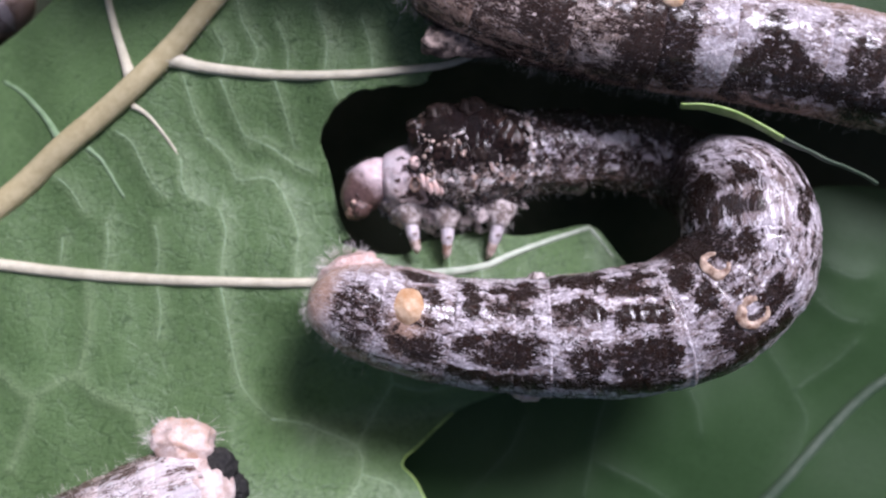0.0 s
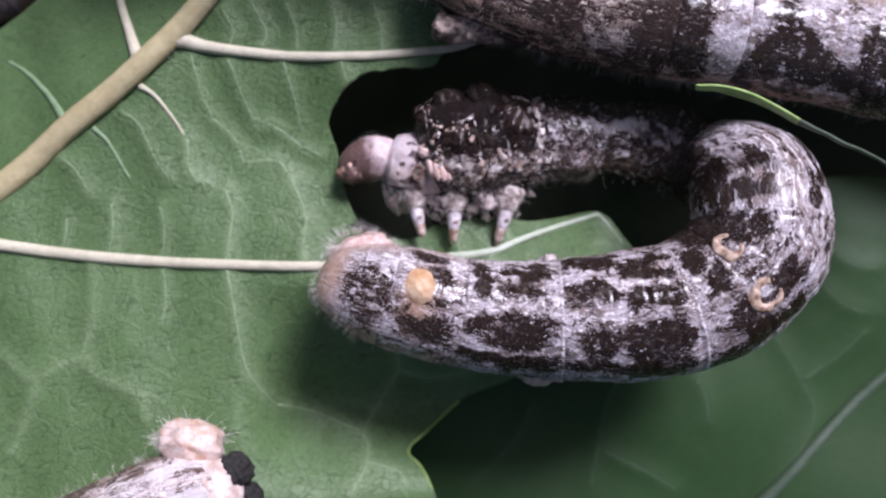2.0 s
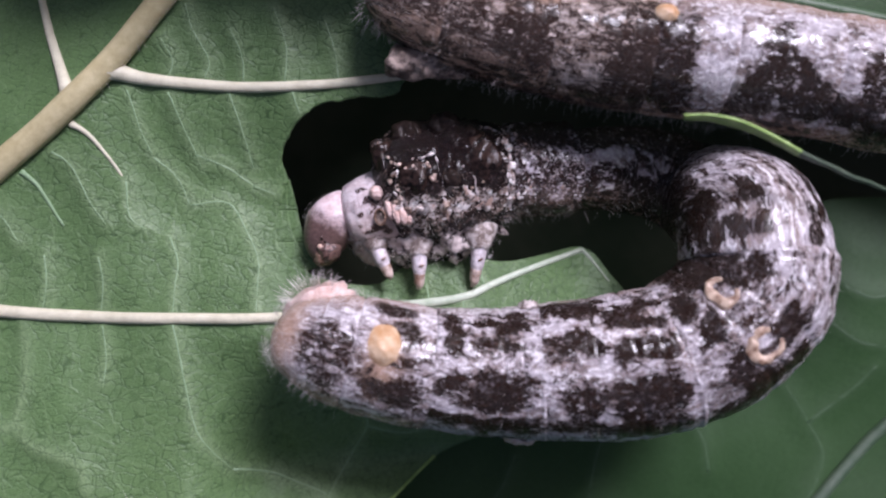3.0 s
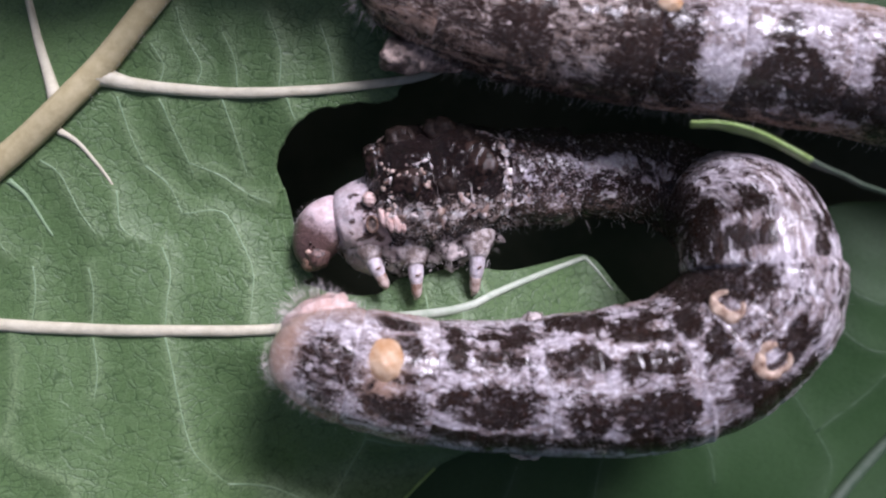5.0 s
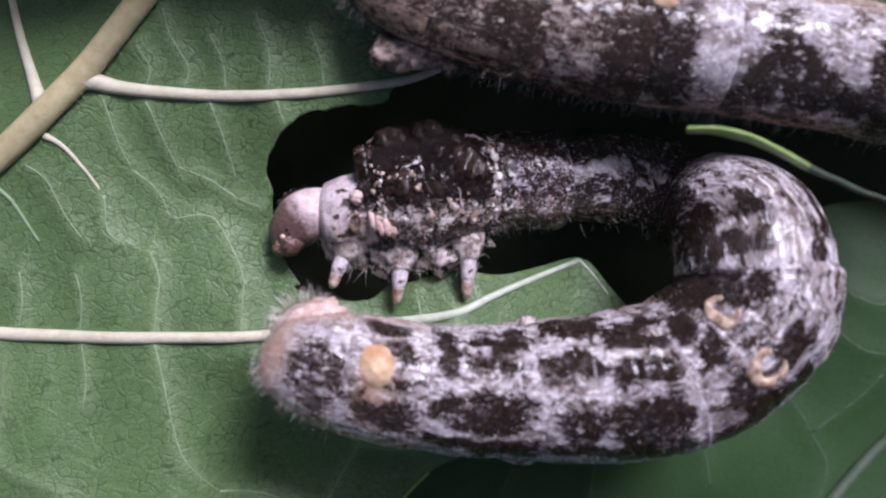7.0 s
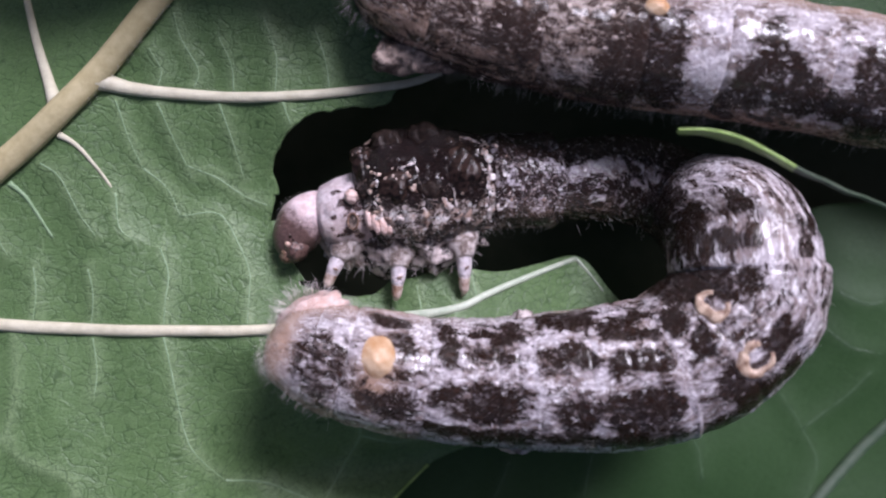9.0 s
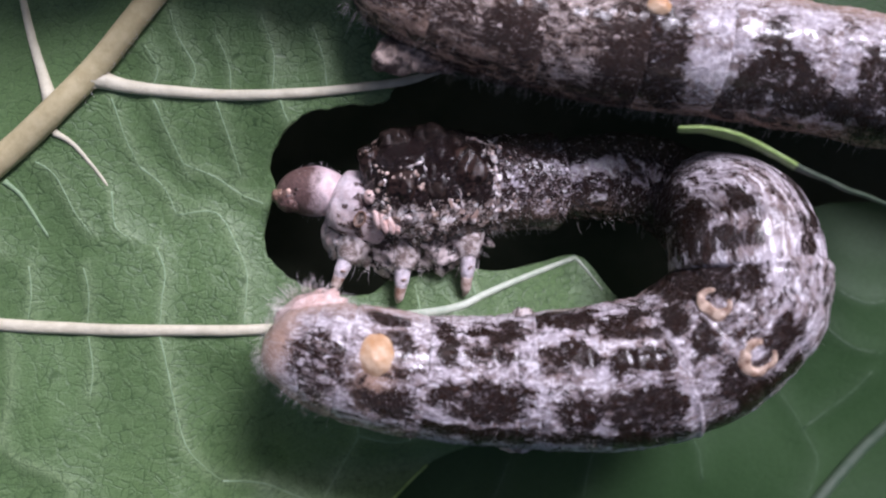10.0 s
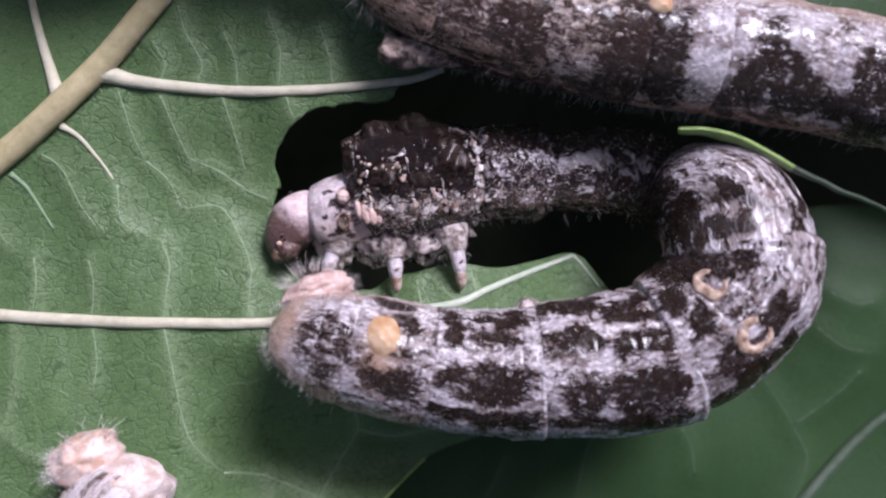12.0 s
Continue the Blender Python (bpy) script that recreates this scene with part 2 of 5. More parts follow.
def part(name, verts, faces, mat, parent=None, label="", at=None, kind="", attrs=None):
    """One mesh object, from millimetres in the world, hung under its thing or part."""
    at = Vector(at) if at is not None else (PIVOT[parent].copy() if parent else Vector((0, 0, 0)))
    v = (np.asarray(verts, float) - np.array(at)) * 0.001
    me = bpy.data.meshes.new(name)
    me.from_pydata(v.tolist(), [], [tuple(int(i) for i in f) for f in faces])
    me.polygons.foreach_set("use_smooth", [True] * len(me.polygons))
    for key, (kind_of, field, values) in (attrs or {}).items():
        me.attributes.new(key, kind_of, "POINT").data.foreach_set(field, np.asarray(values, float).ravel())
    me.materials.append(mat)
    me.update()
    ob = new(name, me)
    PIVOT[ob] = at
    if parent:
        ob.parent = parent
        ob.location = (at - PIVOT[parent]) * 0.001
    else:
        ob.location = at * 0.001
    return tagged(ob, label, kind=kind)


def spline(points, n):
    """A smooth curve through the points, n steps a span; rows of any width."""
    p = np.asarray(points, float)
    q = np.vstack([2 * p[0] - p[1], p, 2 * p[-1] - p[-2]])
    out = []
    for i in range(len(p) - 1):
        a, b, c, d = q[i:i + 4]
        for s in np.arange(n) / n:
            out.append(0.5 * (2 * b + (c - a) * s + (2 * a - 5 * b + 4 * c - d) * s**2 + (3 * b - a - 3 * c + d) * s**3))
    return np.vstack([out, p[-1:]])


def tube(points, radii, sides=8, flat=1.0):
    """A tapered tube along points; its ends are closed."""
    p = np.asarray(points, float)
    tang = np.gradient(p, axis=0)
    tang /= np.linalg.norm(tang, axis=1)[:, None] + 1e-9
    up = np.where(np.abs(tang[:, 2:]) > 0.9, (1.0, 0, 0), (0, 0, 1.0))
    side = np.cross(tang, up)
    side /= np.linalg.norm(side, axis=1)[:, None] + 1e-9
    top = np.cross(side, tang)
    ang = np.arange(sides) / sides * 2 * math.pi
    r = np.broadcast_to(radii, len(p))[:, None, None]
    v = p[:, None] + r * (np.cos(ang)[None, :, None] * side[:, None] + flat * np.sin(ang)[None, :, None] * top[:, None])
    return v.reshape(-1, 3), strip_faces(len(p), sides) + [tuple(range(sides))[::-1], tuple(range((len(p) - 1) * sides, len(p) * sides))]


def strip_faces(rows, sides):
    return [(i * sides + j, i * sides + (j + 1) % sides, (i + 1) * sides + (j + 1) % sides, (i + 1) * sides + j) for i in range(rows - 1) for j in range(sides)]


def joined(pieces):
    verts, faces, n = [], [], 0
    for v, f in pieces:
        verts.append(np.asarray(v))
        faces += [tuple(i + n for i in g) for g in f]
        n += len(v)
    return np.vstack(verts), faces


def blob(centre, radii, turn=(0, 0, 0), rough=0.06, grain=0.9, n=18, seed=0.0):
    """An uneven rounded lump."""
    rot3 = Euler([radians(a) for a in turn]).to_matrix()
    verts = []
    for i in range(n + 1):
        for j in range(2 * n):
            a, b = math.pi * i / n, math.pi * j / n
            d = Vector((math.sin(a) * math.cos(b), math.sin(a) * math.sin(b), math.cos(a)))
            k = 1 + rough * noise.noise(d * grain * 2 + Vector((seed, 3.1, 7.7))) * 2
            verts.append(rot3 @ Vector((d.x * radii[0] * k, d.y * radii[1] * k, d.z * radii[2] * k)) + Vector(centre))
    return np.array(verts), strip_faces(n + 1, 2 * n)


def hairs(roots, ways, lengths, rng, thick=0.013):
    """Thin bent bristles, each of two tapering spans."""
    pieces = []
    for r, w, l in zip(roots, ways, lengths):
        w = np.asarray(w) / (np.linalg.norm(w) + 1e-9)
        bend = rng.normal(0, 0.22, 3)
        pts = [r - 0.1 * w, r + 0.5 * l * (w + 0.3 * bend), r + l * (w + bend)]
        pieces.append(tube(pts, [thick, thick * 0.8, thick * 0.25], 3))
    return joined(pieces)


# ---- leaves ----


def outline_distance(pts, poly):
    """Distance to a closed outline (below zero inside) and the nearest place on it."""
    a, b = poly, np.roll(poly, -1, axis=0)
    best, near = np.full(len(pts), 1e9), np.zeros((len(pts), 2))
    inside = np.zeros(len(pts), bool)
    for p, q in zip(a, b):
        d = q - p
        s = np.clip(((pts - p) @ d) / (d @ d + 1e-12), 0, 1)
        c = p + s[:, None] * d
        m = np.hypot(*(pts - c).T)
        closer = m < best
        best[closer], near[closer] = m[closer], c[closer]
        crosses = (p[1] > pts[:, 1]) != (q[1] > pts[:, 1])
        with np.errstate(divide="ignore", invalid="ignore"):
            x = p[0] + (pts[:, 1] - p[1]) / (q[1] - p[1]) * d[0]
        inside ^= crosses & (pts[:, 0] < x)
    return np.where(inside, -best, best), near


def blade(outline, height, step, thick):
    """A thin sheet inside the outline, bent to the height, with a rim."""
    lo, hi = outline.min(0) - step, outline.max(0) + step
    xs, ys = np.arange(lo[0], hi[0], step), np.arange(lo[1], hi[1], step)
    gx, gy = np.meshgrid(xs, ys)
    pts = np.c_[gx.ravel(), gy.ravel()]
    dist, near = outline_distance(pts, outline)
    w = len(xs)
    cells = np.array([(j * w + i, j * w + i + 1, (j + 1) * w + i + 1, (j + 1) * w + i) for j in range(len(ys) - 1) for i in range(w - 1)])
    cells = cells[(dist[cells] < 0).any(1)]
    pts[dist > 0] = near[dist > 0]
    used = np.unique(cells)
    index = np.full(len(pts), -1)
    index[used] = np.arange(len(used))
    cells, pts = index[cells], pts[used]
    z = height(pts[:, 0], pts[:, 1])
    top, n = np.c_[pts, z], len(pts)
    faces = [tuple(c) for c in cells] + [tuple(c[::-1] + n) for c in cells]
    edges = {}
    for c in cells:
        for i in range(4):
            e = (int(c[i]), int(c[(i + 1) % 4]))
            edges[e] = True
    faces += [(b, a, a + n, b + n) for a, b in edges if (b, a) not in edges]
    return np.vstack([top, top - (0, 0, thick)]), faces


def smooth_step(x, a, b):
    s = np.clip((x - a) / (b - a), 0, 1)
    return s * s * (3 - 2 * s)


def leaf_height(x, y):
    x, y = np.asarray(x, float), np.asarray(y, float)
    across = (x + 19.7) * -0.70 + (y - 14.3) * 0.71          # beyond the midrib, up to the left
    z = 0.3 + 0.25 * np.sin(0.33 * x + 0.5) * np.cos(0.28 * y) + 0.12 * np.sin(0.9 * x + 0.25 * y)
    z = z - 0.5 * np.maximum(across - 1.0, 0)
    z = z + 0.006 * np.maximum(y - 3, 0) ** 2 * smooth_step(-x, -8, 4)
    z = z + 0.08 * np.maximum(-3 - y, 0) * smooth_step(-x, 6, 18)
    z = z - 0.55 * np.maximum(-4.0 - y, 0) * smooth_step(x, -16, -10) * (1 - smooth_step(-y, 12, 20))
    z = z - 0.14 * np.clip(y + 2.5, 0, 7.5) * smooth_step(x, -24, -13) * (1 - smooth_step(y, 6, 13)) * (1 - smooth_step(x, -8, -3))
    z = z - 3.2 * smooth_step(x, 3, 13) * smooth_step(y, -9, -2)
    z = z - 0.24 * (y + 2.0) * smooth_step(x, -7, -2) * smooth_step(y, -5, -1.5) * (1 - smooth_step(y, 2, 5))
    z = z + 1.7 * np.exp(-(((y + 4.7 + 0.12 * x) / 1.5) ** 2)) * smooth_step(x, -9.5, -6) * (1 - smooth_step(x, 5, 11))     # hidden pleat added under the body, blocks light from passing beneath
    z = z - 1.8 * smooth_step(-y, 7, 14) * smooth_step(x, -9, 0)
    return z


def ridges(x, y, lines):
    """Low pleats of the blade along its thin veins, and how near each place is to one of them."""
    x, y = np.asarray(x, float), np.asarray(y, float)
    best = np.full(x.shape, 9.0)
    for line in lines:
        for p, q in zip(line[:-1], line[1:]):
            d = q - p
            s = np.clip(((x - p[0]) * d[0] + (y - p[1]) * d[1]) / (d @ d + 1e-9), 0, 1)
            best = np.minimum(best, np.hypot(x - p[0] - s * d[0], y - p[1] - s * d[1]))
    return 0.13 * np.exp(-(best / 0.6) ** 2) - 0.05 * np.exp(-((best - 1.8) / 0.9) ** 2), 0.75 * np.exp(-(best / 0.32) ** 2) + 0.3 * np.exp(-(best / 0.8) ** 2)


def vein(leaf, name, points, r0, r1, mat, height, lift=0.5, label="", flare=0.0, flat=0.9):
    p = spline(points, 6)
    r = np.linspace(r0, r1, len(p)) * (1 + flare * np.exp(-np.arange(len(p)) / 2.5))
    xyz = np.c_[p, height(p[:, 0], p[:, 1]) + r * lift]
    v, f = tube(xyz, r, 12, flat)
    v = v + np.array([[0.02 * noise.noise(Vector(q) * 2.0) for _ in range(3)] for q in v])
    return part(name, v, f, mat, leaf, label)


def make_main_leaf():
    leaf = thing("mulberry_leaf", (-15, 0, 0), "pale green eaten leaf, veined underside turned up", "leaf")
    bites = spline([
        (2.35, 16.02), (1.31, 14.17), (-0.80, 13.26), (-1.63, 12.20), (-3.94, 12.11), (-6.46, 11.69), (-8.08, 10.56),
        (-9.19, 8.76), (-9.21, 7.24), (-9.02, 6.31), (-9.11, 6.83), (-9.87, 3.23), (-9.06, 1.49), (-7.43, 0.33),
        (-5.52, -0.24), (-2.92, -0.42), (-1.39, 0.60), (-0.17, 0.69), (2.82, 1.37), (5.87, 0.99), (8.88, 1.46), (11.79, 1.86),
        (13.53, 0.04), (15.66, -3.47), (13.72, -6.90), (8.66, -9.67), (4.82, -11.68), (0.74, -13.63), (-1.78, -15.69), (-3.22, -16.95),
        (-2.16, -18.05), (-1.26, -19.52), (-0.17, -24.72), (-9.41, -28.54)], 8)
    rest = spline([(-9.41, -28.54), (-23.86, -28.96), (-38.37, -25.02), (-45.11, -14.93), (-49.67, -2.65), (-47.21, 9.45), (-38.77, 14.52), (-35.67, 16.33), (-30.74, 19.67),
                   (-27.24, 24.44), (-15.16, 27.53), (-4.19, 25.81), (1.07, 21.53), (2.35, 16.02)], 8)
    rng = np.random.default_rng(3)
    edge = np.vstack([bites[:-1], rest[:-1]])
    edge[8:120] += rng.normal(0, 0.06, (112, 2))
    vein(leaf, "midrib", [(-45.01, -5.13), (-37.80, 0.04), (-33.20, 3.22), (-28.43, 7.42), (-23.38, 11.54), (-19.38, 15.50), (-15.80, 19.18), (-12.34, 23.18)], 1.05, 0.78, RIB, leaf_height, 0.22, "thick straw-coloured midrib", flat=0.75)
    main = [
        ([(-20.27, 14.20), (-18.43, 13.60), (-14.86, 13.14), (-9.36, 12.82), (-3.93, 13.13), (-0.17, 13.62), (2.15, 14.39)], 0.52, 0.27),
        ([(-43.86, 0.49), (-35.62, -0.72), (-33.00, -1.14), (-28.18, -1.78), (-22.24, -2.25), (-16.21, -2.45), (-10.73, -2.54), (-6.06, -2.31)], 0.55, 0.40),
        ([(-6.06, -2.31), (-0.17, -1.78), (3.00, -1.30), (4.95, -0.51), (7.67, 0.47), (11.64, 1.71)], 0.40, 0.2),
        ([(11.64, 1.71), (12.53, 0.72), (13.49, -0.62)], 0.13, 0.06),
        ([(-23.08, 12.67), (-24.17, 15.12), (-25.20, 17.52), (-26.27, 20.66), (-27.50, 24.48)], 0.42, 0.25),
        ([(-28.75, 8.18), (-30.61, 10.23), (-33.09, 12.27), (-34.92, 13.32)], 0.30, 0.14),
        ([(-23.00, 10.64), (-21.92, 9.91), (-20.85, 8.57), (-19.70, 6.80)], 0.20, 0.10),
        ([(-26.51, 7.54), (-25.52, 6.59), (-24.62, 5.04), (-23.94, 3.86)], 0.17, 0.09),
    ]
    for pts, a, b in main:
        vein(leaf, "side_vein", pts, 0.9 * a, 0.85 * b, GREEN_RIB if a in (0.40, 0.13) else VEIN if a > 0.31 or a == 0.2 else THIN_VEIN, leaf_height, 0.22 if a > 0.31 else 0.05, flare=0.8 if a > 0.45 else 0.4, flat=0.75)
    thin = [
        [(-24.38, 8.80), (-23.14, 7.84), (-22.08, 5.54), (-21.01, 3.94)], [(-28.98, 5.45), (-27.84, 4.48), (-26.83, 2.79)], [(-19.70, 6.80), (-19.49, 4.50), (-18.46, 3.57)],
        [(-19.30, 12.87), (-18.61, 10.22), (-17.87, 8.36)], [(-16.56, 12.65), (-15.90, 10.82), (-15.02, 8.58), (-14.71, 7.74)], [(-12.58, 12.67), (-11.85, 10.23), (-11.24, 7.55)], [(-8.31, 12.56), (-8.03, 11.68), (-7.76, 11.03)],
        [(-17.87, 8.36), (-16.45, 7.11), (-15.60, 5.18)], [(-15.02, 8.58), (-13.02, 7.67), (-11.35, 6.49), (-9.81, 5.81)], [(-15.60, 5.18), (-13.04, 5.27), (-11.72, 3.25), (-10.96, 1.32), (-10.99, -0.59), (-11.06, -2.32)],
        [(-16.89, 3.03), (-16.33, 1.32), (-16.48, -0.38), (-16.58, -2.32)], [(-21.59, 1.74), (-21.29, 0.04), (-21.46, -2.08)], [(-25.20, 1.95), (-25.11, 0.04), (-25.34, -1.65)], [(-28.50, 0.89), (-28.60, -0.38), (-28.77, -1.57)],
        [(-16.62, -2.83), (-16.27, -4.38), (-15.76, -7.12), (-15.27, -9.45), (-14.75, -10.77), (-13.20, -13.07)], [(-26.65, -2.50), (-26.42, -5.02), (-26.56, -7.53), (-27.01, -9.18)], [(-21.37, -2.84), (-21.09, -5.03), (-21.26, -6.70)],
        [(-33.03, -9.22), (-31.18, -10.65), (-30.19, -10.83)], [(-27.01, -9.18), (-25.87, -10.61), (-22.86, -11.83), (-22.21, -13.68)], [(-13.20, -13.07), (-10.05, -14.30), (-6.89, -15.61), (-6.30, -17.44), (-7.39, -19.49)],
        [(-4.30, -8.64), (-4.07, -10.59), (-5.15, -12.62), (-6.89, -15.61)], [(-4.07, -10.68), (-1.53, -11.46), (1.40, -10.91)], [(-6.30, -17.44), (-4.12, -18.13), (-3.45, -18.71)],
        [(-14.10, 13.56), (-13.78, 14.70), (-14.72, 16.68), (-15.05, 18.23)], [(-11.50, 13.26), (-11.53, 14.87), (-12.23, 16.68)], [(-8.72, 13.06), (-8.57, 15.43), (-9.27, 17.84)], [(-5.19, 13.22), (-5.38, 15.06), (-5.99, 17.09)], [(-16.52, 13.54), (-16.12, 14.66), (-16.80, 16.05)],
        [(0.55, -1.48), (0.38, -0.38), (0.25, 0.25)], [(3.00, -1.22), (2.86, -1.81), (3.03, -2.48)], [(4.25, -0.59), (4.10, 0.25), (4.01, 0.90)], 
        [(-30.19, -10.83), (-30.86, -13.33), (-31.86, -16.22)], [(-30.19, -10.83), (-28.24, -9.68), (-26.57, -9.26)],
    ]
    lines = [spline(pts, 5) for pts in thin]
    puffed = lambda x, y: leaf_height(x, y) + ridges(x, y, lines)[0]
    v, f = blade(edge, puffed, 0.30, 0.22)
    n = len(v) // 2
    soft = ridges(v[:n, 0], v[:n, 1], lines)[1]
    part("blade", v, f, LEAF, leaf, attrs={"veining": ("FLOAT", "value", np.r_[soft, soft])})
    vein(leaf, "cut_edge", [(0.74, -13.63), (-1.78, -15.69), (-3.22, -16.95), (-2.16, -18.05), (-1.26, -19.52)], 0.10, 0.07, FRESH, leaf_height, -0.6, "thin bright rim of the bitten edge")
    for pts in [q for q in thin if q[0][0] > -26 or q[0][1] > 0]:      # the outermost ones are soft folds alone
        vein(leaf, "thin_vein", pts, 0.085, 0.035, THIN_VEIN, puffed, -0.7)
    rng = np.random.default_rng(8)
    rib = spline([(-33.20, 3.22), (-28.43, 7.42), (-23.38, 11.54), (-19.38, 15.50), (-15.80, 19.18)], 40)
    roots = np.array([[p[0] + s * 0.64, p[1] - s * 0.76, float(leaf_height(p[0] + s * 0.64, p[1] - s * 0.76)) + 0.55] for p in rib[100::3] for s in rng.uniform(0.75, 0.9, 1)])
    ways = np.array([(0.7, -0.55, 0.5)] * len(roots)) + rng.normal(0, 0.4, (len(roots), 3))
    v, f = hairs(roots, ways, rng.uniform(0.25, 0.6, len(roots)), rng, 0.011)
    part("hair", v, f, HAIR, leaf, "fine pale hairs along the midrib", kind="stuff")
    return leaf


def low_height(x, y):
    x, y = np.asarray(x, float), np.asarray(y, float)
    return -10.0 + 0.5 * np.sin(0.22 * x) * np.cos(0.3 * y + 1) + 0.04 * (x - 15) - 0.06 * (y + 12)


def make_lower_leaf():
    leaf = thing("mulberry_leaf", (20, -15, -10), "dark green leaf, smooth upper side up, lying underneath", "leaf")
    edge = spline([(-7.08, -9.78), (5.70, -5.85), (20.44, -1.92), (30.27, 4.49), (36.18, 5.51), (41.40, 4.42), (45.15, 1.83), (47.17, -1.52), (48.12, -3.78),
                   (50.47, -7.85), (54.84, -17.64), (47.47, -34.84), (20.44, -39.75), (-4.13, -34.84), (-11.01, -21.57), (-7.08, -9.78)], 8)
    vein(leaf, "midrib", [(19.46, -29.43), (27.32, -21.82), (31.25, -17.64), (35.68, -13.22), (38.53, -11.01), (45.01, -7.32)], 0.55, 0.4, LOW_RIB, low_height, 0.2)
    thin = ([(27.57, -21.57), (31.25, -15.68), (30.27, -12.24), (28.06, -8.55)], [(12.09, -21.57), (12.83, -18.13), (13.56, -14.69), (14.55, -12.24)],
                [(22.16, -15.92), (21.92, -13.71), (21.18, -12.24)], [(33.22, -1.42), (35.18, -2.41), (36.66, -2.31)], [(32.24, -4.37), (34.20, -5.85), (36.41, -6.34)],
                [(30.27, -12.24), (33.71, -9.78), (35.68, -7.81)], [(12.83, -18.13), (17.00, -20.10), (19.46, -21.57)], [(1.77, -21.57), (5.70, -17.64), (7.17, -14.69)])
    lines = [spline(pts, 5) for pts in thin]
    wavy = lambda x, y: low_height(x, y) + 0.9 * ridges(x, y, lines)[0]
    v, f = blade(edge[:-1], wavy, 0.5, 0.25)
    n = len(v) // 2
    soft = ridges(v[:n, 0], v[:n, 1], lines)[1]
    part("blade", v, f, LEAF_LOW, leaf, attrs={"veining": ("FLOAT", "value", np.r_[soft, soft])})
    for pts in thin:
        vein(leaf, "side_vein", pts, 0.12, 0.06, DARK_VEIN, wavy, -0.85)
    return leaf


def make_shading_leaf():
    # added leaf: carries the caterpillar and keeps sun out of the gap
    leaf = thing("mulberry_leaf", (30, 25, 1), "added dark green leaf under the stretched-out caterpillar, shading the gap below", "leaf")
    edge = spline([(9.46, 18.44), (16.26, 16.93), (25.12, 15.58), (36.31, 13.39), (49.41, 9.78), (67.16, 15.11), (67.24, 32.86), (51.88, 46.31), (27.38, 50.72), (-2, 46), (-20, 42), (-27, 33), (-21, 26), (-14, 24.6), (-8, 23.6), (-3, 22.5), (2, 23), (6, 22.4), (9.46, 18.44)], 8)
    # one lobe, out of view past the tail, is raised to throw shade below
    high = lambda x, y: 1.5 + 0.3 * np.sin(0.2 * np.asarray(x)) * np.cos(0.25 * np.asarray(y)) + 9.0 * smooth_step(-np.asarray(x), -9, 0) * smooth_step(np.asarray(y), 17.5, 21.5)
    v, f = blade(edge[:-1], high, 0.8, 0.25)
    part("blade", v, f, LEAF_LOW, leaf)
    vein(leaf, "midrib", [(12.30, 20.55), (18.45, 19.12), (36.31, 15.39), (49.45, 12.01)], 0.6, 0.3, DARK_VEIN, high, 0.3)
    return leaf


def make_leaf_scrap():
    """A narrow curled strip of leaf that stands on its edge."""
    leaf = thing("leaf_strip", (21.00, 8.66, 5.00), "bright green curled leaf strip, far end coloured dull for its shadow", "leaf")
    p = spline([(15.06, 9.11, 10.00), (16.71, 9.07, 10.00), (18.51, 8.61, 10.00), (20.07, 7.63, 10.60), (21.76, 6.61, 10.80), (24.51, 5.50, 10.20), (26.78, 4.84, 9.20), (28.46, 4.18, 8.20)], 8)
    n = len(p)
    s = np.linspace(0, 1, n)
    drop = 0.30 * np.sin(np.clip(s * 1.5 + 0.06, 0, 1) * math.pi) ** 0.7 + 0.22
    rows = []
    for k in np.linspace(0, 1, 9):
        lean = np.c_[0.33 * k + 0 * s, -0.15 * k - 0.35 * k**2 * (1 - s), -1.3 * k + 0 * s] * drop[:, None]
        rows.append(p + lean)
    near = np.stack(rows, 1)
    far = near + np.array((0.06, 0.16, 0.03))
    ring = np.concatenate([near, far[:, ::-1]], 1)
    v = ring.reshape(-1, 3)
    v = v + np.array([[0.05 * noise.noise(Vector(q) * 0.8)] * 3 for q in v])
    cut = int(n * 0.56)
    part("blade", v[:cut * 18], strip_faces(cut, 18), FRESH, leaf)
    # same strip, its shadowed end painted in a duller green
    part("far_end", v[(cut - 1) * 18:], strip_faces(n - cut + 1, 18), SHADED_STRIP, leaf, "far end in grey-green, its shadow put into the colour")
    t, r = p + (0.03, 0.08, 0.03), 0.05 + 0.07 * np.sin(np.clip(s * 1.2 + 0.05, 0, 1) * math.pi)
    v, f = tube(t[:cut], r[:cut], 8)
    part("rim", v, f, FRESH, leaf, "thick pale rim")
    return leaf


# ---- caterpillars ----


def wrapped(a):
    return (a + math.pi) % (2 * math.pi) - math.pi


def hump(x, centre, width):
    return np.exp(-(((x - centre) / width) ** 2))


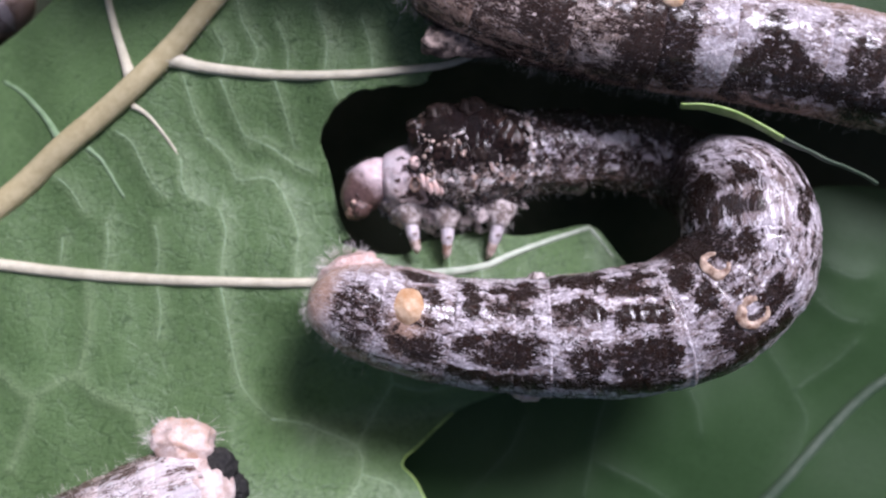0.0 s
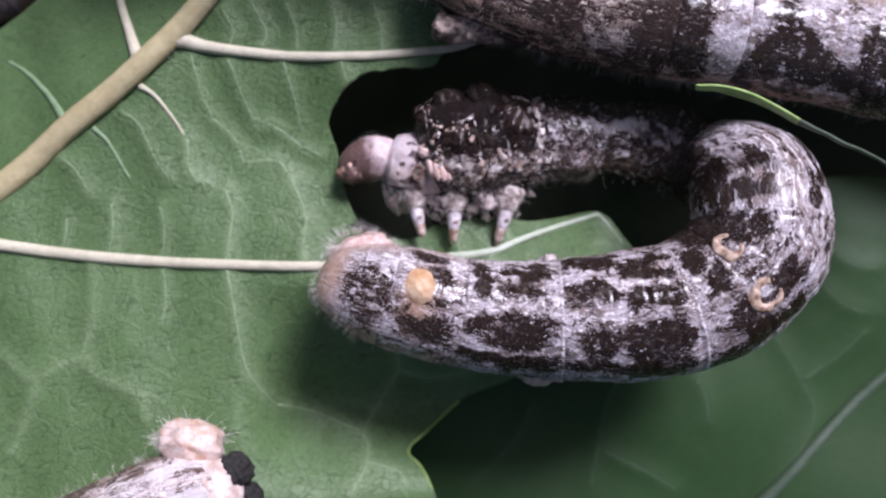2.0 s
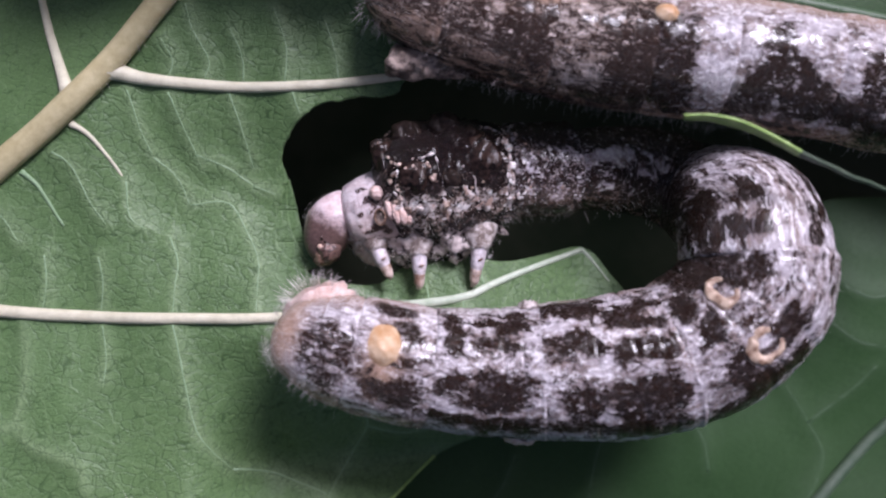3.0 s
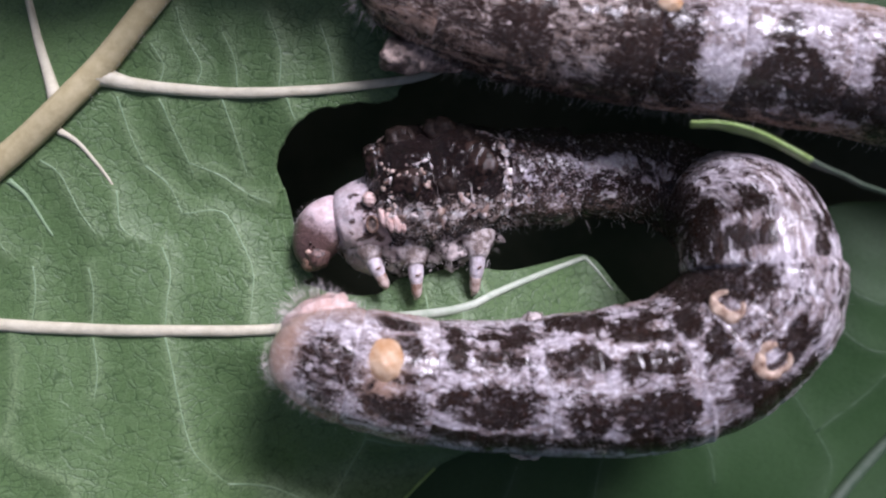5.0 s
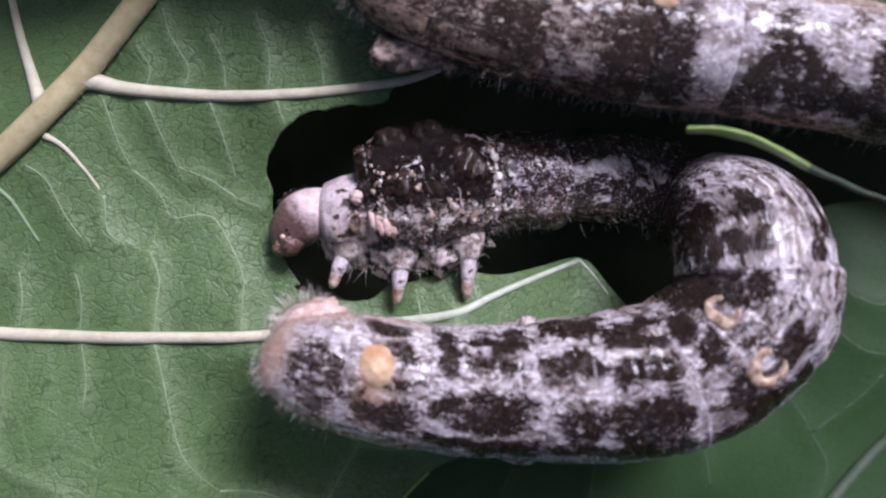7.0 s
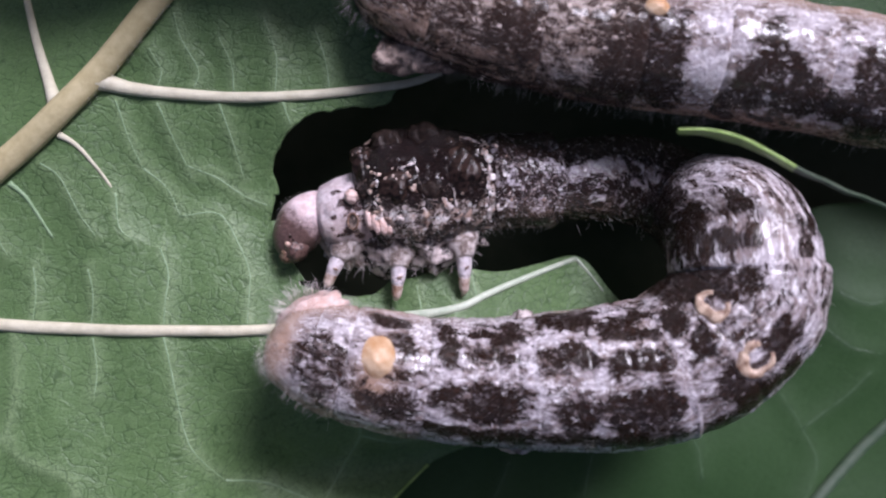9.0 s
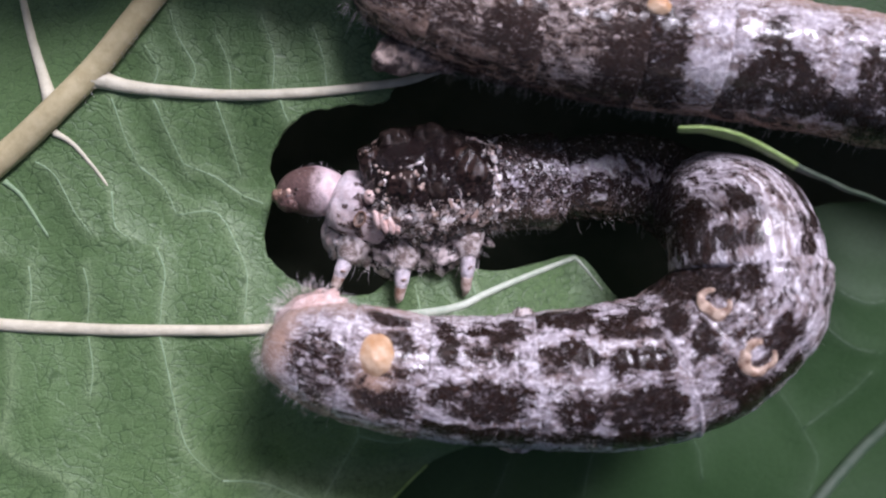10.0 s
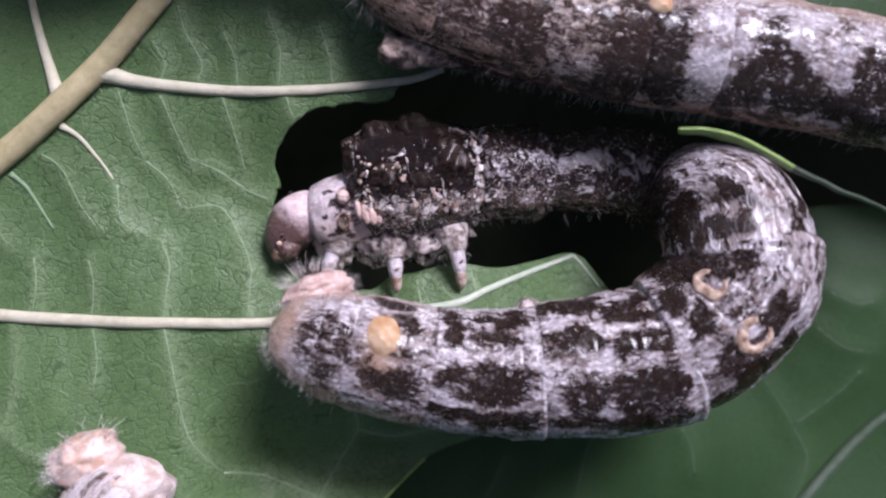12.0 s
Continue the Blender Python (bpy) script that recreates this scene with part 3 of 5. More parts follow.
class Body:
    """A body line of rows x, y, z, radius, roll (degrees, the back away from straight up)."""

    def __init__(self, rows, steps=40):
        self.line, self.steps = spline(rows, steps), steps
        p = self.line[:, :3]
        t = np.gradient(p, axis=0)
        self.tang = t / np.linalg.norm(t, axis=1)[:, None]
        side = np.cross(self.tang, (0, 0, 1.0))
        side /= np.linalg.norm(side, axis=1)[:, None]
        up = np.cross(side, self.tang)
        a = np.radians(self.line[:, 4])[:, None]
        self.back, self.side = np.cos(a) * up + np.sin(a) * side, np.cos(a) * side - np.sin(a) * up
        self.run = np.r_[0, np.cumsum(np.linalg.norm(np.diff(p, axis=0), axis=1))]

    def at(self, i):
        """Centre, tangent, back, side, radius and run at a place of the row list."""
        k = np.asarray(i, float) * self.steps
        pick = lambda a: np.stack([np.interp(k, np.arange(len(a)), a[:, c]) for c in range(a.shape[1])], -1)
        return pick(self.line[:, :3]), pick(self.tang), pick(self.back), pick(self.side), np.interp(k, np.arange(len(self.line)), self.line[:, 3]), np.interp(k, np.arange(len(self.run)), self.run)

    def surface(self, i, th, scale=1.0):
        c, _, b, s, r, _ = self.at(i)
        squash = np.where(np.cos(th) < 0, 0.85, 1.0)
        return c + (r * scale)[..., None] * ((np.cos(th) * squash)[..., None] * b + np.sin(th)[..., None] * s)


def segment(owner, body, i0, i1, tones, warmth, seed, name="body_segment", label="", lap=0.10, cap0=False, cap1=False, rows=44, sides=84, folds=(0.36, 0.62, 0.82), lumps=0.02, pinch=0.035, tuck=2.2, girth=1.0, warp=(0.16, 0.26), seam=0.0, rim=0.0):
    """One ring of the body, drawn in at both ends so that the next one laps over it."""
    u = np.linspace(0 if cap0 else -lap, 1 if cap1 else 1 + lap, rows)
    i = i0 + u * (i1 - i0)
    th = np.arange(sides) / sides * 2 * math.pi
    U, TH = np.meshgrid(u, th, indexing="ij")
    I = np.meshgrid(i, th, indexing="ij")[0]
    scale = 1 - pinch * (np.abs(2 * np.clip(U, 0, 1) - 1) ** 6) - tuck * np.maximum(-U, 0) - tuck * np.maximum(U - 1, 0)
    scale = scale * girth
    for k in folds:
        scale -= 0.016 * hump(U, k, 0.018)
    scale += seam * (hump(U, 0.985, 0.012) - 0.9 * hump(U, 0.957, 0.011))
    scale += rim * (hump(U, 0.03, 0.03) - 0.5 * hump(U, 0.12, 0.03))
    if cap0:
        scale *= np.sqrt(np.clip(1 - (1 - np.clip(U / 0.55, 0, 1)) ** 2.6, 0.0004, 1))
    if cap1:
        scale *= np.sqrt(np.clip(1 - np.clip((U - 0.45) / 0.55, 0, 1) ** 2.6, 0.0004, 1))
    base = body.surface(I, TH, 1.0).reshape(-1, 3)
    wob = np.array([noise.noise(Vector(q) * 0.45) * 1.0 + 0.7 * noise.noise(Vector(q) * 1.3 + Vector((0, 5, 0))) + 0.35 * noise.noise(Vector(q) * 3.2) for q in base]).reshape(U.shape)
    v = body.surface(I, TH, scale * (1 + lumps * wob)).reshape(-1, 3)
    a = wrapped(TH)
    drift = np.array([(noise.noise(Vector(q) * 0.7 + Vector((seed, 9, 2))), noise.noise(Vector(q) * 0.7 + Vector((4, seed, 8)))) for q in base]).reshape(*U.shape, 2)
    run = body.at(I)[5]
    place = np.stack([run + seed * 3.7, a * 4.0, 0.15 * np.sin(3 * a) + 0 * a], -1)
    attrs = {"skin_place": ("FLOAT_VECTOR", "vector", place), "tone": ("FLOAT", "value", tones(U + warp[0] * drift[..., 0], a + warp[1] * drift[..., 1])), "warmth": ("FLOAT", "value", warmth(U, a))}
    faces = strip_faces(rows, sides)
    return part(name, v, faces, SKIN, owner, label, at=body.at((i0 + i1) / 2)[0], attrs=attrs)


def coat(ob, body, i0, i1, count, length, rng, spread=(-2.2, 2.2), lean=0.0, thick=0.012):
    """Bristles over a stretch of the body, joined under its ring."""
    i = rng.uniform(i0, i1, count)
    th = rng.uniform(*spread, count)
    root = body.surface(i, th, 0.97)
    c, t, *_ = body.at(i)
    way = root - c
    way /= np.linalg.norm(way, axis=1)[:, None]
    way = way - lean * t + rng.normal(0, 0.25, way.shape)
    v, f = hairs(root, way, length * rng.uniform(0.5, 1.2, count), rng, thick)
    return part("hair", v, f, HAIR, ob, "short pale bristles", kind="stuff")


def bands(blocks, rows=(0.42, 1.12, 1.75), strength=0.95, base=0.0):
    """Dark patches in rows along the body, in the given stretches of a ring."""
    def tone(u, a):
        out = np.full(u.shape, base)
        for lo, hi, k in blocks:
            along = smooth_step(u, lo - 0.06, lo + 0.06) * (1 - smooth_step(u, hi - 0.06, hi + 0.06))
            across = sum(hump(np.abs(a), row, 0.27 + 0.07 * (a > 0)) for row in rows)
            out = out + k * strength * along * np.clip(across, 0, 1)
        # last term tones one flank darker, as painted shade
        return out - 0.15 * hump(a, 0, 0.10) - 0.22 * hump(np.abs(a), 0.78, 0.09) - 0.2 * hump(u, 1.0, 0.035) + 0.5 * smooth_step(a, 0.7, 1.4)
    return tone


def patched(i0, i1, rows, base=-0.05, seam=0.3, low=0.0, from_a=0.7):
    """Dark patches and pale streaks, each at its own place on a ring: body place, angle, half lengths, strength. low
    paints shade on one flank, from angle from_a on.
    """
    def tone(u, a):
        i, out = i0 + u * (i1 - i0), np.full(u.shape, base)
        for ci, ca, hi, ha, k in rows:
            d = (np.abs((i - ci) / hi) ** 2.6 + np.abs((a - ca) / ha) ** 2.6) ** (1 / 2.6)
            w = 1 - smooth_step(d, 0.62, 1.6)
            out = np.maximum(out, base + (k - base) * w) if k > 0 else out + k * w
        return out - seam * hump(u, 0.988, 0.008) + 0.6 * seam * hump(u, 0.968, 0.009) + low * smooth_step(a, from_a, from_a + 0.55)
    return tone


def thorax_tone(centre):
    """Velvety black over the back, flecked sides."""
    def tone(u, a):
        black = 1.3 * hump(a, -0.45, 0.55) * hump(u, centre, 0.36) + 0.3 * hump(a, 0.3, 0.6)
        return 0.55 + black + 0.15 * smooth_step(-a, 1.7, 2.3) - 0.75 * (centre > 0.5) * hump(u, 0.03, 0.05) * hump(a, -0.7, 0.8) - 0.26 * hump(a, -1.55, 0.25)
    return tone


def low_warm(value=0.5, start=1.2):
    return lambda u, a: value * smooth_step(np.abs(a), start, start + 0.6)


def tail_warm(u, a):
    return np.clip(1 - smooth_step(u, 0.52, 0.86) + 0.9 * smooth_step(np.abs(a), 0.7, 1.2), 0, 1.0)


def horn_warm(u, a):
    return low_warm(0.8, 0.9)(u, a) + 1.0 * hump(u, 0.38, 0.19) * hump(a, 0.1, 0.5)


def crescent(owner, body, i, th, turn):
    """A raised cream hook with a dark middle, on the back."""
    r = body.at(i)[4]
    ang = np.radians(np.linspace(-65, 225, 30) + turn)
    R = 0.84
    pts = np.stack([body.surface(np.float64(i + 0.33 * R * math.cos(q)), np.float64(th + R * math.sin(q) / r), 0.988) for q in ang])
    rad = 0.38 * np.sin(np.linspace(0.3, math.pi - 0.35, 30)) ** 0.7
    v, f = tube(pts, rad, 10, 0.5)
    v = v + np.array([[0.13 * noise.noise(Vector(q) * 2.2 + Vector((k, 0, 0))) for k in (0, 7, 13)] for q in v])
    return part("crescent_mark", v, f, CREAM, owner, "cream raised hook-shaped mark")


def proleg(owner, at, way, r, label="", mat=None, name="proleg"):
    a, w = np.array(at, float), np.array(way, float)
    pts = spline([a - 0.2 * w, a + 0.35 * w, a + 0.75 * w, a + w], 6)
    rad = np.interp(np.linspace(0, 1, len(pts)), [0, 0.4, 0.8, 0.93, 1], [1.15, 0.95, 0.95, 0.8, 0.35]) * r
    v, f = tube(pts, rad, 20)
    v = v + np.array([[0.10 * noise.noise(Vector(q) * 1.2), 0.10 * noise.noise(Vector(q) * 1.2 + Vector((5, 0, 0))), 0.1 * noise.noise(Vector(q) * 2)] for q in v])
    return part(name, v, f, mat or NECK_SKIN, owner, label)


MAIN_ROWS = [
    (-9.18, -3.01, 5.20, 1.3, -8), (-7.78, -3.50, 5.40, 2.45, -8), (-5.41, -4.20, 5.40, 3.35, -8), (-2.50, -4.98, 5.20, 3.68, -8), (0.63, -5.67, 4.90, 3.78, -8), (4.58, -6.07, 4.50, 4.02, -6),
    (8.51, -6.06, 4.70, 4.28, -4), (12.40, -5.79, 4.90, 4.51, 0), (15.91, -5.04, 5.00, 4.61, 0), (18.88, -3.41, 5.00, 4.75, 0), (20.96, -0.94, 5.00, 4.75, 0), (21.31, 1.61, 4.60, 4.62, 0),
    (21.22, 3.62, 2.80, 4.4, 0), (20.10, 5.20, -1.20, 3.8, 12), (17.25, 6.90, -3.20, 3.6, 30), (13.40, 7.40, -2.60, 3.5, 45), (11.05, 7.28, -1.50, 3.45, 55), (7.55, 7.18, -0.80, 3.47, 60),
    (4.10, 6.98, -0.40, 3.85, 62), (0.89, 6.61, -0.20, 4.27, 62), (-1.36, 6.18, -0.10, 3.65, 62), (-2.93, 5.84, -0.10, 2.57, 60)]


def make_main_caterpillar():
    body = Body(MAIN_ROWS)
    cat = thing("caterpillar", (10, -3, 0.5), "mottled grey-white and black-brown caterpillar curled in a U, feeding", "caterpillar", "caterpillars on the leaves")
    rng = np.random.default_rng(11)
    rear = [
        (0.0, 1.7, [(1.5, 0.1, 0.2, 0.4, 0.45), (1.6, 0.55, 0.2, 0.3, 0.4), (1.2, -0.95, 0.6, 0.35, -0.45), (0.3, 0.0, 0.75, 3.0, -0.9), (0.9, 1.15, 1.3, 0.4, -0.8)], 0.22, tail_warm, 620, True),
        (1.6, 2.35, [(1.8, -0.1, 0.18, 0.45, 0.4), (1.9, 0.55, 0.3, 0.3, 0.45), (2.2, 0.1, 0.14, 0.35, 0.35), (2.0, -0.95, 0.6, 0.42, -0.5)], 0.2, low_warm(0.9, 0.7), 260, False),
        (2.35, 3.9, [(3.0, -0.95, 0.36, 0.17, 1.0), (3.3, -0.48, 0.26, 0.14, 0.75), (3.22, 0.50, 0.42, 0.20, 1.05), (3.33, 0.0, 0.16, 0.12, 0.6), (2.7, 0.35, 0.2, 0.2, 0.45), (3.05, -0.66, 0.3, 0.07, -0.5), (2.5, -0.95, 0.22, 0.4, -0.6), (3.65, -0.9, 0.2, 0.4, -0.5), (3.2, -1.3, 0.8, 0.15, -0.5)], 0.14, horn_warm, 240, False),
        (3.9, 5.72, [(4.17, -0.62, 0.15, 0.30, 0.95), (4.97, -0.72, 0.46, 0.33, 1.0), (4.6, -0.66, 0.26, 0.085, -1.2), (5.3, -0.60, 0.28, 0.08, -1.2), (4.9, -0.95, 0.3, 0.05, -0.9), (4.27, 0.30, 0.28, 0.20, 0.75), (4.97, 0.28, 0.46, 0.28, 1.1),
                     (4.27, 0.84, 0.42, 0.14, 0.95), (5.1, 0.86, 0.50, 0.18, 0.95), (4.6, 0.66, 0.5, 0.05, -0.6), (5.35, 0.62, 0.2, 0.07, -0.6), (4.8, -0.08, 0.95, 0.08, -0.25), (4.45, -1.2, 0.3, 0.2, -0.5)],  0.08, low_warm(0.6), 90, False),
        (5.72, 7.95, [(6.2, -1.1, 0.45, 0.20, 0.95), (6.28, -0.44, 0.36, 0.16, 1.0), (6.3, 0.40, 0.30, 0.22, 0.85), (6.25, 0.80, 0.45, 0.14, 0.75), (7.18, -0.84, 0.46, 0.25, 1.05), (7.15, -0.37, 0.48, 0.14, 1.0),
                      (7.12, 0.28, 0.50, 0.27, 1.2), (7.12, 0.84, 0.48, 0.17, 1.15), (7.4, -0.84, 0.24, 0.08, -1.2), (6.85, -0.60, 0.3, 0.08, -1.1), (7.3, -0.55, 0.3, 0.05, -0.9), (6.0, -0.66, 0.3, 0.08, -0.5), (6.85, -0.06, 1.15, 0.08, -0.25), (6.64, -0.1, 0.08, 1.0, -0.35), (7.88, 0.0, 0.12, 1.2, -0.2)],  0.08, low_warm(0.6), 60, False),
        # inner-flank patches of the bend: dark pigment, enlarged to paint in shade
        (7.95, 10.64, [(8.2, -0.70, 0.30, 0.15, 0.95), (8.5, -0.32, 0.20, 0.17, 0.95), (8.62, 0.32, 0.18, 0.24, 1.05), (8.78, 0.76, 0.30, 0.20, 1.1), (8.4, 1.0, 0.32, 0.16, 0.95), (9.62, 0.30, 0.28, 0.17, 1.05), (9.27, 0.82, 0.32, 0.20, 1.1),
                       (9.38, 0.33, 0.18, 0.13, 0.95), (9.65, -0.62, 0.25, 0.18, 1.05), (10.3, -0.34, 0.34, 0.14, 0.85), (9.6, 1.35, 1.1, 0.35, -0.5), (10.15, 0.45, 0.3, 0.35, -0.4), (9.45, -1.2, 0.9, 0.42, 1.1), (10.3, -1.0, 0.45, 0.42, 1.0), (8.8, -1.5, 0.5, 0.4, 1.0)],  0.04, low_warm(0.5), 50, False),
        (10.64, 13.0, [(11.45, -0.30, 0.20, 0.17, 0.95), (11.70, -0.42, 0.12, 0.12, 0.7), (10.88, -0.62, 0.10, 0.42, 0.9), (10.9, -0.14, 0.08, 0.14, 0.7), (11.35, -1.15, 0.55, 0.34, 0.9), (12.1, -0.55, 0.35, 0.35, -0.35), (11.5, 0.74, 0.36, 0.15, 0.95), (11.0, 0.50, 0.22, 0.11, 0.85), (12.6, -1.1, 0.55, 0.6, 0.95), (11.1, 1.3, 0.6, 0.3, -0.4), (11.0, 0.2, 0.3, 0.2, -0.4)], 0.04, low_warm(0.4), 40, False),
    ]
    rings = {}
    for k, (a, b, marks, base, warm, count, cap) in enumerate(rear):
        ob = segment(cat, body, a, b, patched(a, b, marks, base), warm, 1.0 + k, cap0=cap, rows=44 if k < 3 else 100, sides=96, warp=(0.05, 0.12), seam=0.0 if k < 2 else 0.009, pinch=0.035 if k < 3 else 0.018, lap=0.10 if k < 3 else 0.06)
        coat(ob, body, a, b, int((1.4 if k > 1 else 0.8) * count), 0.36 if k > 1 else 0.6, rng, (-1.9, 1.25 if k > 1 else 1.6), 0.35, 0.006 if k > 1 else 0.0058)
        rings["rear%d" % k] = ob
    # tail end: warm plate, claspers, horn
    v, f = blob((-6.50, -1.55, 4.70), (2.3, 1.15, 1.3), (0, 0, 22), 0.13, 1.5, 22)
    clasp = part("clasper", v, f, PINK, cat, "pinkish hairy tail clasper")
    d = rng.normal(0, 1, (260, 3))
    d[:, 1], d[:, 2] = np.abs(d[:, 1]), np.abs(d[:, 2])
    d /= np.linalg.norm(d, axis=1)[:, None]
    v, f = hairs(np.array((-6.54, -1.38, 4.70)) + d * (2.0, 1.25, 1.25), d, rng.uniform(0.4, 0.95, 260), rng, 0.010)
    part("hair", v, f, HAIR, clasp, "short pale bristles", kind="stuff")
    clasp_low = proleg(cat, (-6.0, -5.6, 3.40), (-0.5, -0.5, -1.6), 1.15, "pinkish tail clasper", PINK, "clasper")
    v, f = blob((-2.38, -4.10, 8.10), (0.90, 0.94, 1.15), (0, 12, 10), 0.025, 1.1, 26)
    v[:, :2] = v[:, :2] + (v[:, :2] - np.array((-2.38, -4.10))) * np.clip(9.2 - v[:, 2:], 0, 1.6) ** 1.3 * 0.55
    part("tail_horn", v, f, HORN_SKIN, rings["rear2"], "short blunt orange tail horn")
    for i, side in ((5.5, 1), (5.65, -1), (7.0, 1), (9.3, 1)):
        p = body.surface(np.float64(i), np.float64(1.95 * side), 0.85)
        c, t, b, s, r, _ = body.at(np.float64(i))
        proleg(cat, p, tuple(-0.9 * b + (0.6 if side > 0 else 0.25) * side * s - np.array((0, 0, 1.2))), 0.95 if side > 0 else 0.7, "stubby mottled proleg", COXA)
    v, f = blob((6.69, -9.95, 2.60), (1.8, 0.95, 1.2), (0, 0, 8), 0.2, 1.4, 18)
    foot = part("proleg", v, f, BUFF, cat, "stubby mottled proleg")
    v, f = blob(body.surface(np.float64(5.5), np.float64(-1.42), 0.98), (0.6, 0.42, 0.4), (0, 0, 10), 0.3, 1.8, 14)
    part("wart", v, f, COXA, rings["rear3"], "small grey wart on the flank")
    for i, th in ((9.27, -0.58), (9.12, 0.24)):
        crescent(rings["rear5"], body, i, th, 95)
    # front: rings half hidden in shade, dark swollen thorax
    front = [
        # high base tone of these two rings paints in the shade around them
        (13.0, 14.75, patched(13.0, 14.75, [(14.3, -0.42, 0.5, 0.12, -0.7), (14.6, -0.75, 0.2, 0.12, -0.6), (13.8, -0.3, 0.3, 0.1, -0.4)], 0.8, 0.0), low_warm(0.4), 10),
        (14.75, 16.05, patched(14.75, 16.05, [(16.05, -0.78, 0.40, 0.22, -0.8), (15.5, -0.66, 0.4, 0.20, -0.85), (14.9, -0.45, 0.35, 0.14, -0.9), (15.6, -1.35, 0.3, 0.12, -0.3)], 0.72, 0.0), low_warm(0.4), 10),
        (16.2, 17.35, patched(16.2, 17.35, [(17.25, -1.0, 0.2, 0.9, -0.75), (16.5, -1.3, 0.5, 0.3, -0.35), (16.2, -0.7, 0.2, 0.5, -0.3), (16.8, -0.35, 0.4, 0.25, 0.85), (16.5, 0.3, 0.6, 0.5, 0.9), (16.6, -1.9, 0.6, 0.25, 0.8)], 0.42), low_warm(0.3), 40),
        (17.35, 18.7, thorax_tone(0.6), low_warm(0.15), 120),
        (18.6, 20.35, thorax_tone(0.35), low_warm(0.15), 120),
    ]
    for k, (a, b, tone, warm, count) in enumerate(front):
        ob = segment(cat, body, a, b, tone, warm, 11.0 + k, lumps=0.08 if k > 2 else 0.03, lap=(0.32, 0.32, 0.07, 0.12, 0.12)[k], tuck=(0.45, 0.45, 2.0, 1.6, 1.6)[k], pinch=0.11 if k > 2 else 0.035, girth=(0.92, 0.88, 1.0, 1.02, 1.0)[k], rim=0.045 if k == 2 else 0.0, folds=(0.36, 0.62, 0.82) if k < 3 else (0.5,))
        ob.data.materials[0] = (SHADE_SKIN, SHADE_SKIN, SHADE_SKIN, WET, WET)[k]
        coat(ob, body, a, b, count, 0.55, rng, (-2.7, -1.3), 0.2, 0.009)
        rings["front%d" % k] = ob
    v, f = blob((0.9, 3.75, -0.40), (4.9, 2.4, 2.3), (0, 0, 2), 0.16, 2.4, 34)
    v[:, 1] += 0.35 * np.cos((v[:, 0] - 1.1) * 1.75) * np.clip(3.6 - v[:, 1], 0, 1)          # scalloped between the legs
    part("belly", v, f, FLANK, rings["front3"], "brown hairy flank above the legs")
    n = 230
    root = np.c_[rng.uniform(-3.0, 5.3, n), rng.uniform(1.6, 3.4, n), rng.uniform(0.3, 1.3, n)]
    v, f = hairs(root, rng.normal(0, 0.5, (n, 3)) + (0, -0.8, 0.5), rng.uniform(0.4, 0.85, n), rng, 0.010)
    part("hair", v, f, HAIR, rings["front3"], "pale bristles on the flank", kind="stuff")
    # pale collar behind the head
    neck_rows = [(-0.38, 5.65, 0.10, 2.45, 60), (-1.86, 5.28, 0.20, 2.52, 60), (-3.22, 5.04, 0.20, 2.38, 60), (-4.41, 4.88, 0.20, 2.1, 60)]
    neck = Body(neck_rows)
    curls = [(0.85, -1.05, 0.5, 0.5, 0.30), (1.25, -0.80, 0.42, 0.09, 0.62), (1.0, -1.0, 0.14, 0.18, 0.75), (1.9, -1.10, 0.24, 0.08, 0.6), (0.8, -0.6, 0.2, 0.3, 0.8), (1.5, -0.5, 0.34, 0.07, 0.55), (2.1, -1.42, 0.2, 0.07, 0.6), (1.6, -1.68, 0.5, 0.10, 0.9), (1.4, -2.25, 1.6, 0.36, 0.6)]
    ob = segment(cat, neck, 0.2, 2.75, patched(0.2, 2.75, curls, -0.75, 0.0), low_warm(0.35, 0.9), 17.0, lumps=0.07, folds=(0.45, 0.7), label="pale pinkish collar ring behind the head", rows=60, warp=(0.14, 0.34))
    ob.data.materials[0] = COLLAR
    coat(ob, neck, 0.4, 2.7, 130, 0.5, rng, (-2.6, -0.9), 0.0, 0.007)
    rings["front5"] = ob
    v, f = blob((-3.05, 3.45, -0.20), (1.25, 1.95, 1.35), (0, 0, 16), 0.14, 1.6, 22)
    part("throat", v, f, PALE_BUFF, ob, "pale folded throat under the collar")
    v, f = blob((-2.79, 3.83, -0.10), (2.1, 2.0, 1.8), (0, 0, -20), 0.16, 1.6, 22)
    part("breast", v, f, COXA, rings["front4"], "grey-brown wrinkled underside behind the head")
    ring = [np.array((-2.00, 4.62, 3.08)) + (0.34 * math.cos(q), 0.50 * math.sin(q), 0.16 * math.cos(q) + 0.1 * math.sin(q)) for q in np.linspace(0, 2 * math.pi, 21)]
    v, f = tube(ring, 0.07, 8)
    part("breathing_hole", v, f, BROWN, ob, "dark oval ring")
    v, f = blob((-2.00, 4.62, 2.98), (0.30, 0.46, 0.14), (0, -20, 0), 0.05, 1.0, 10)
    part("breathing_hole", v, f, DULL, ob, "grey oval breathing hole")
    for c, r in (((-1.42, 4.80, 3.15), (0.27, 0.62, 0.34)), ((-1.02, 4.62, 3.22), (0.27, 0.72, 0.36)), ((-0.60, 4.48, 3.15), (0.30, 0.62, 0.34)), ((-0.22, 4.30, 3.00), (0.30, 0.46, 0.3)), ((-2.05, 6.20, 2.95), (0.42, 0.46, 0.36))):
        v, f = blob(c, r, (0, 0, 14), 0.16, 1.6, 12, r[1] * 9)
        part("pink_wart", v, f, PINK, rings["front4"] if c[1] < 6 else ob, "fleshy pink fold")
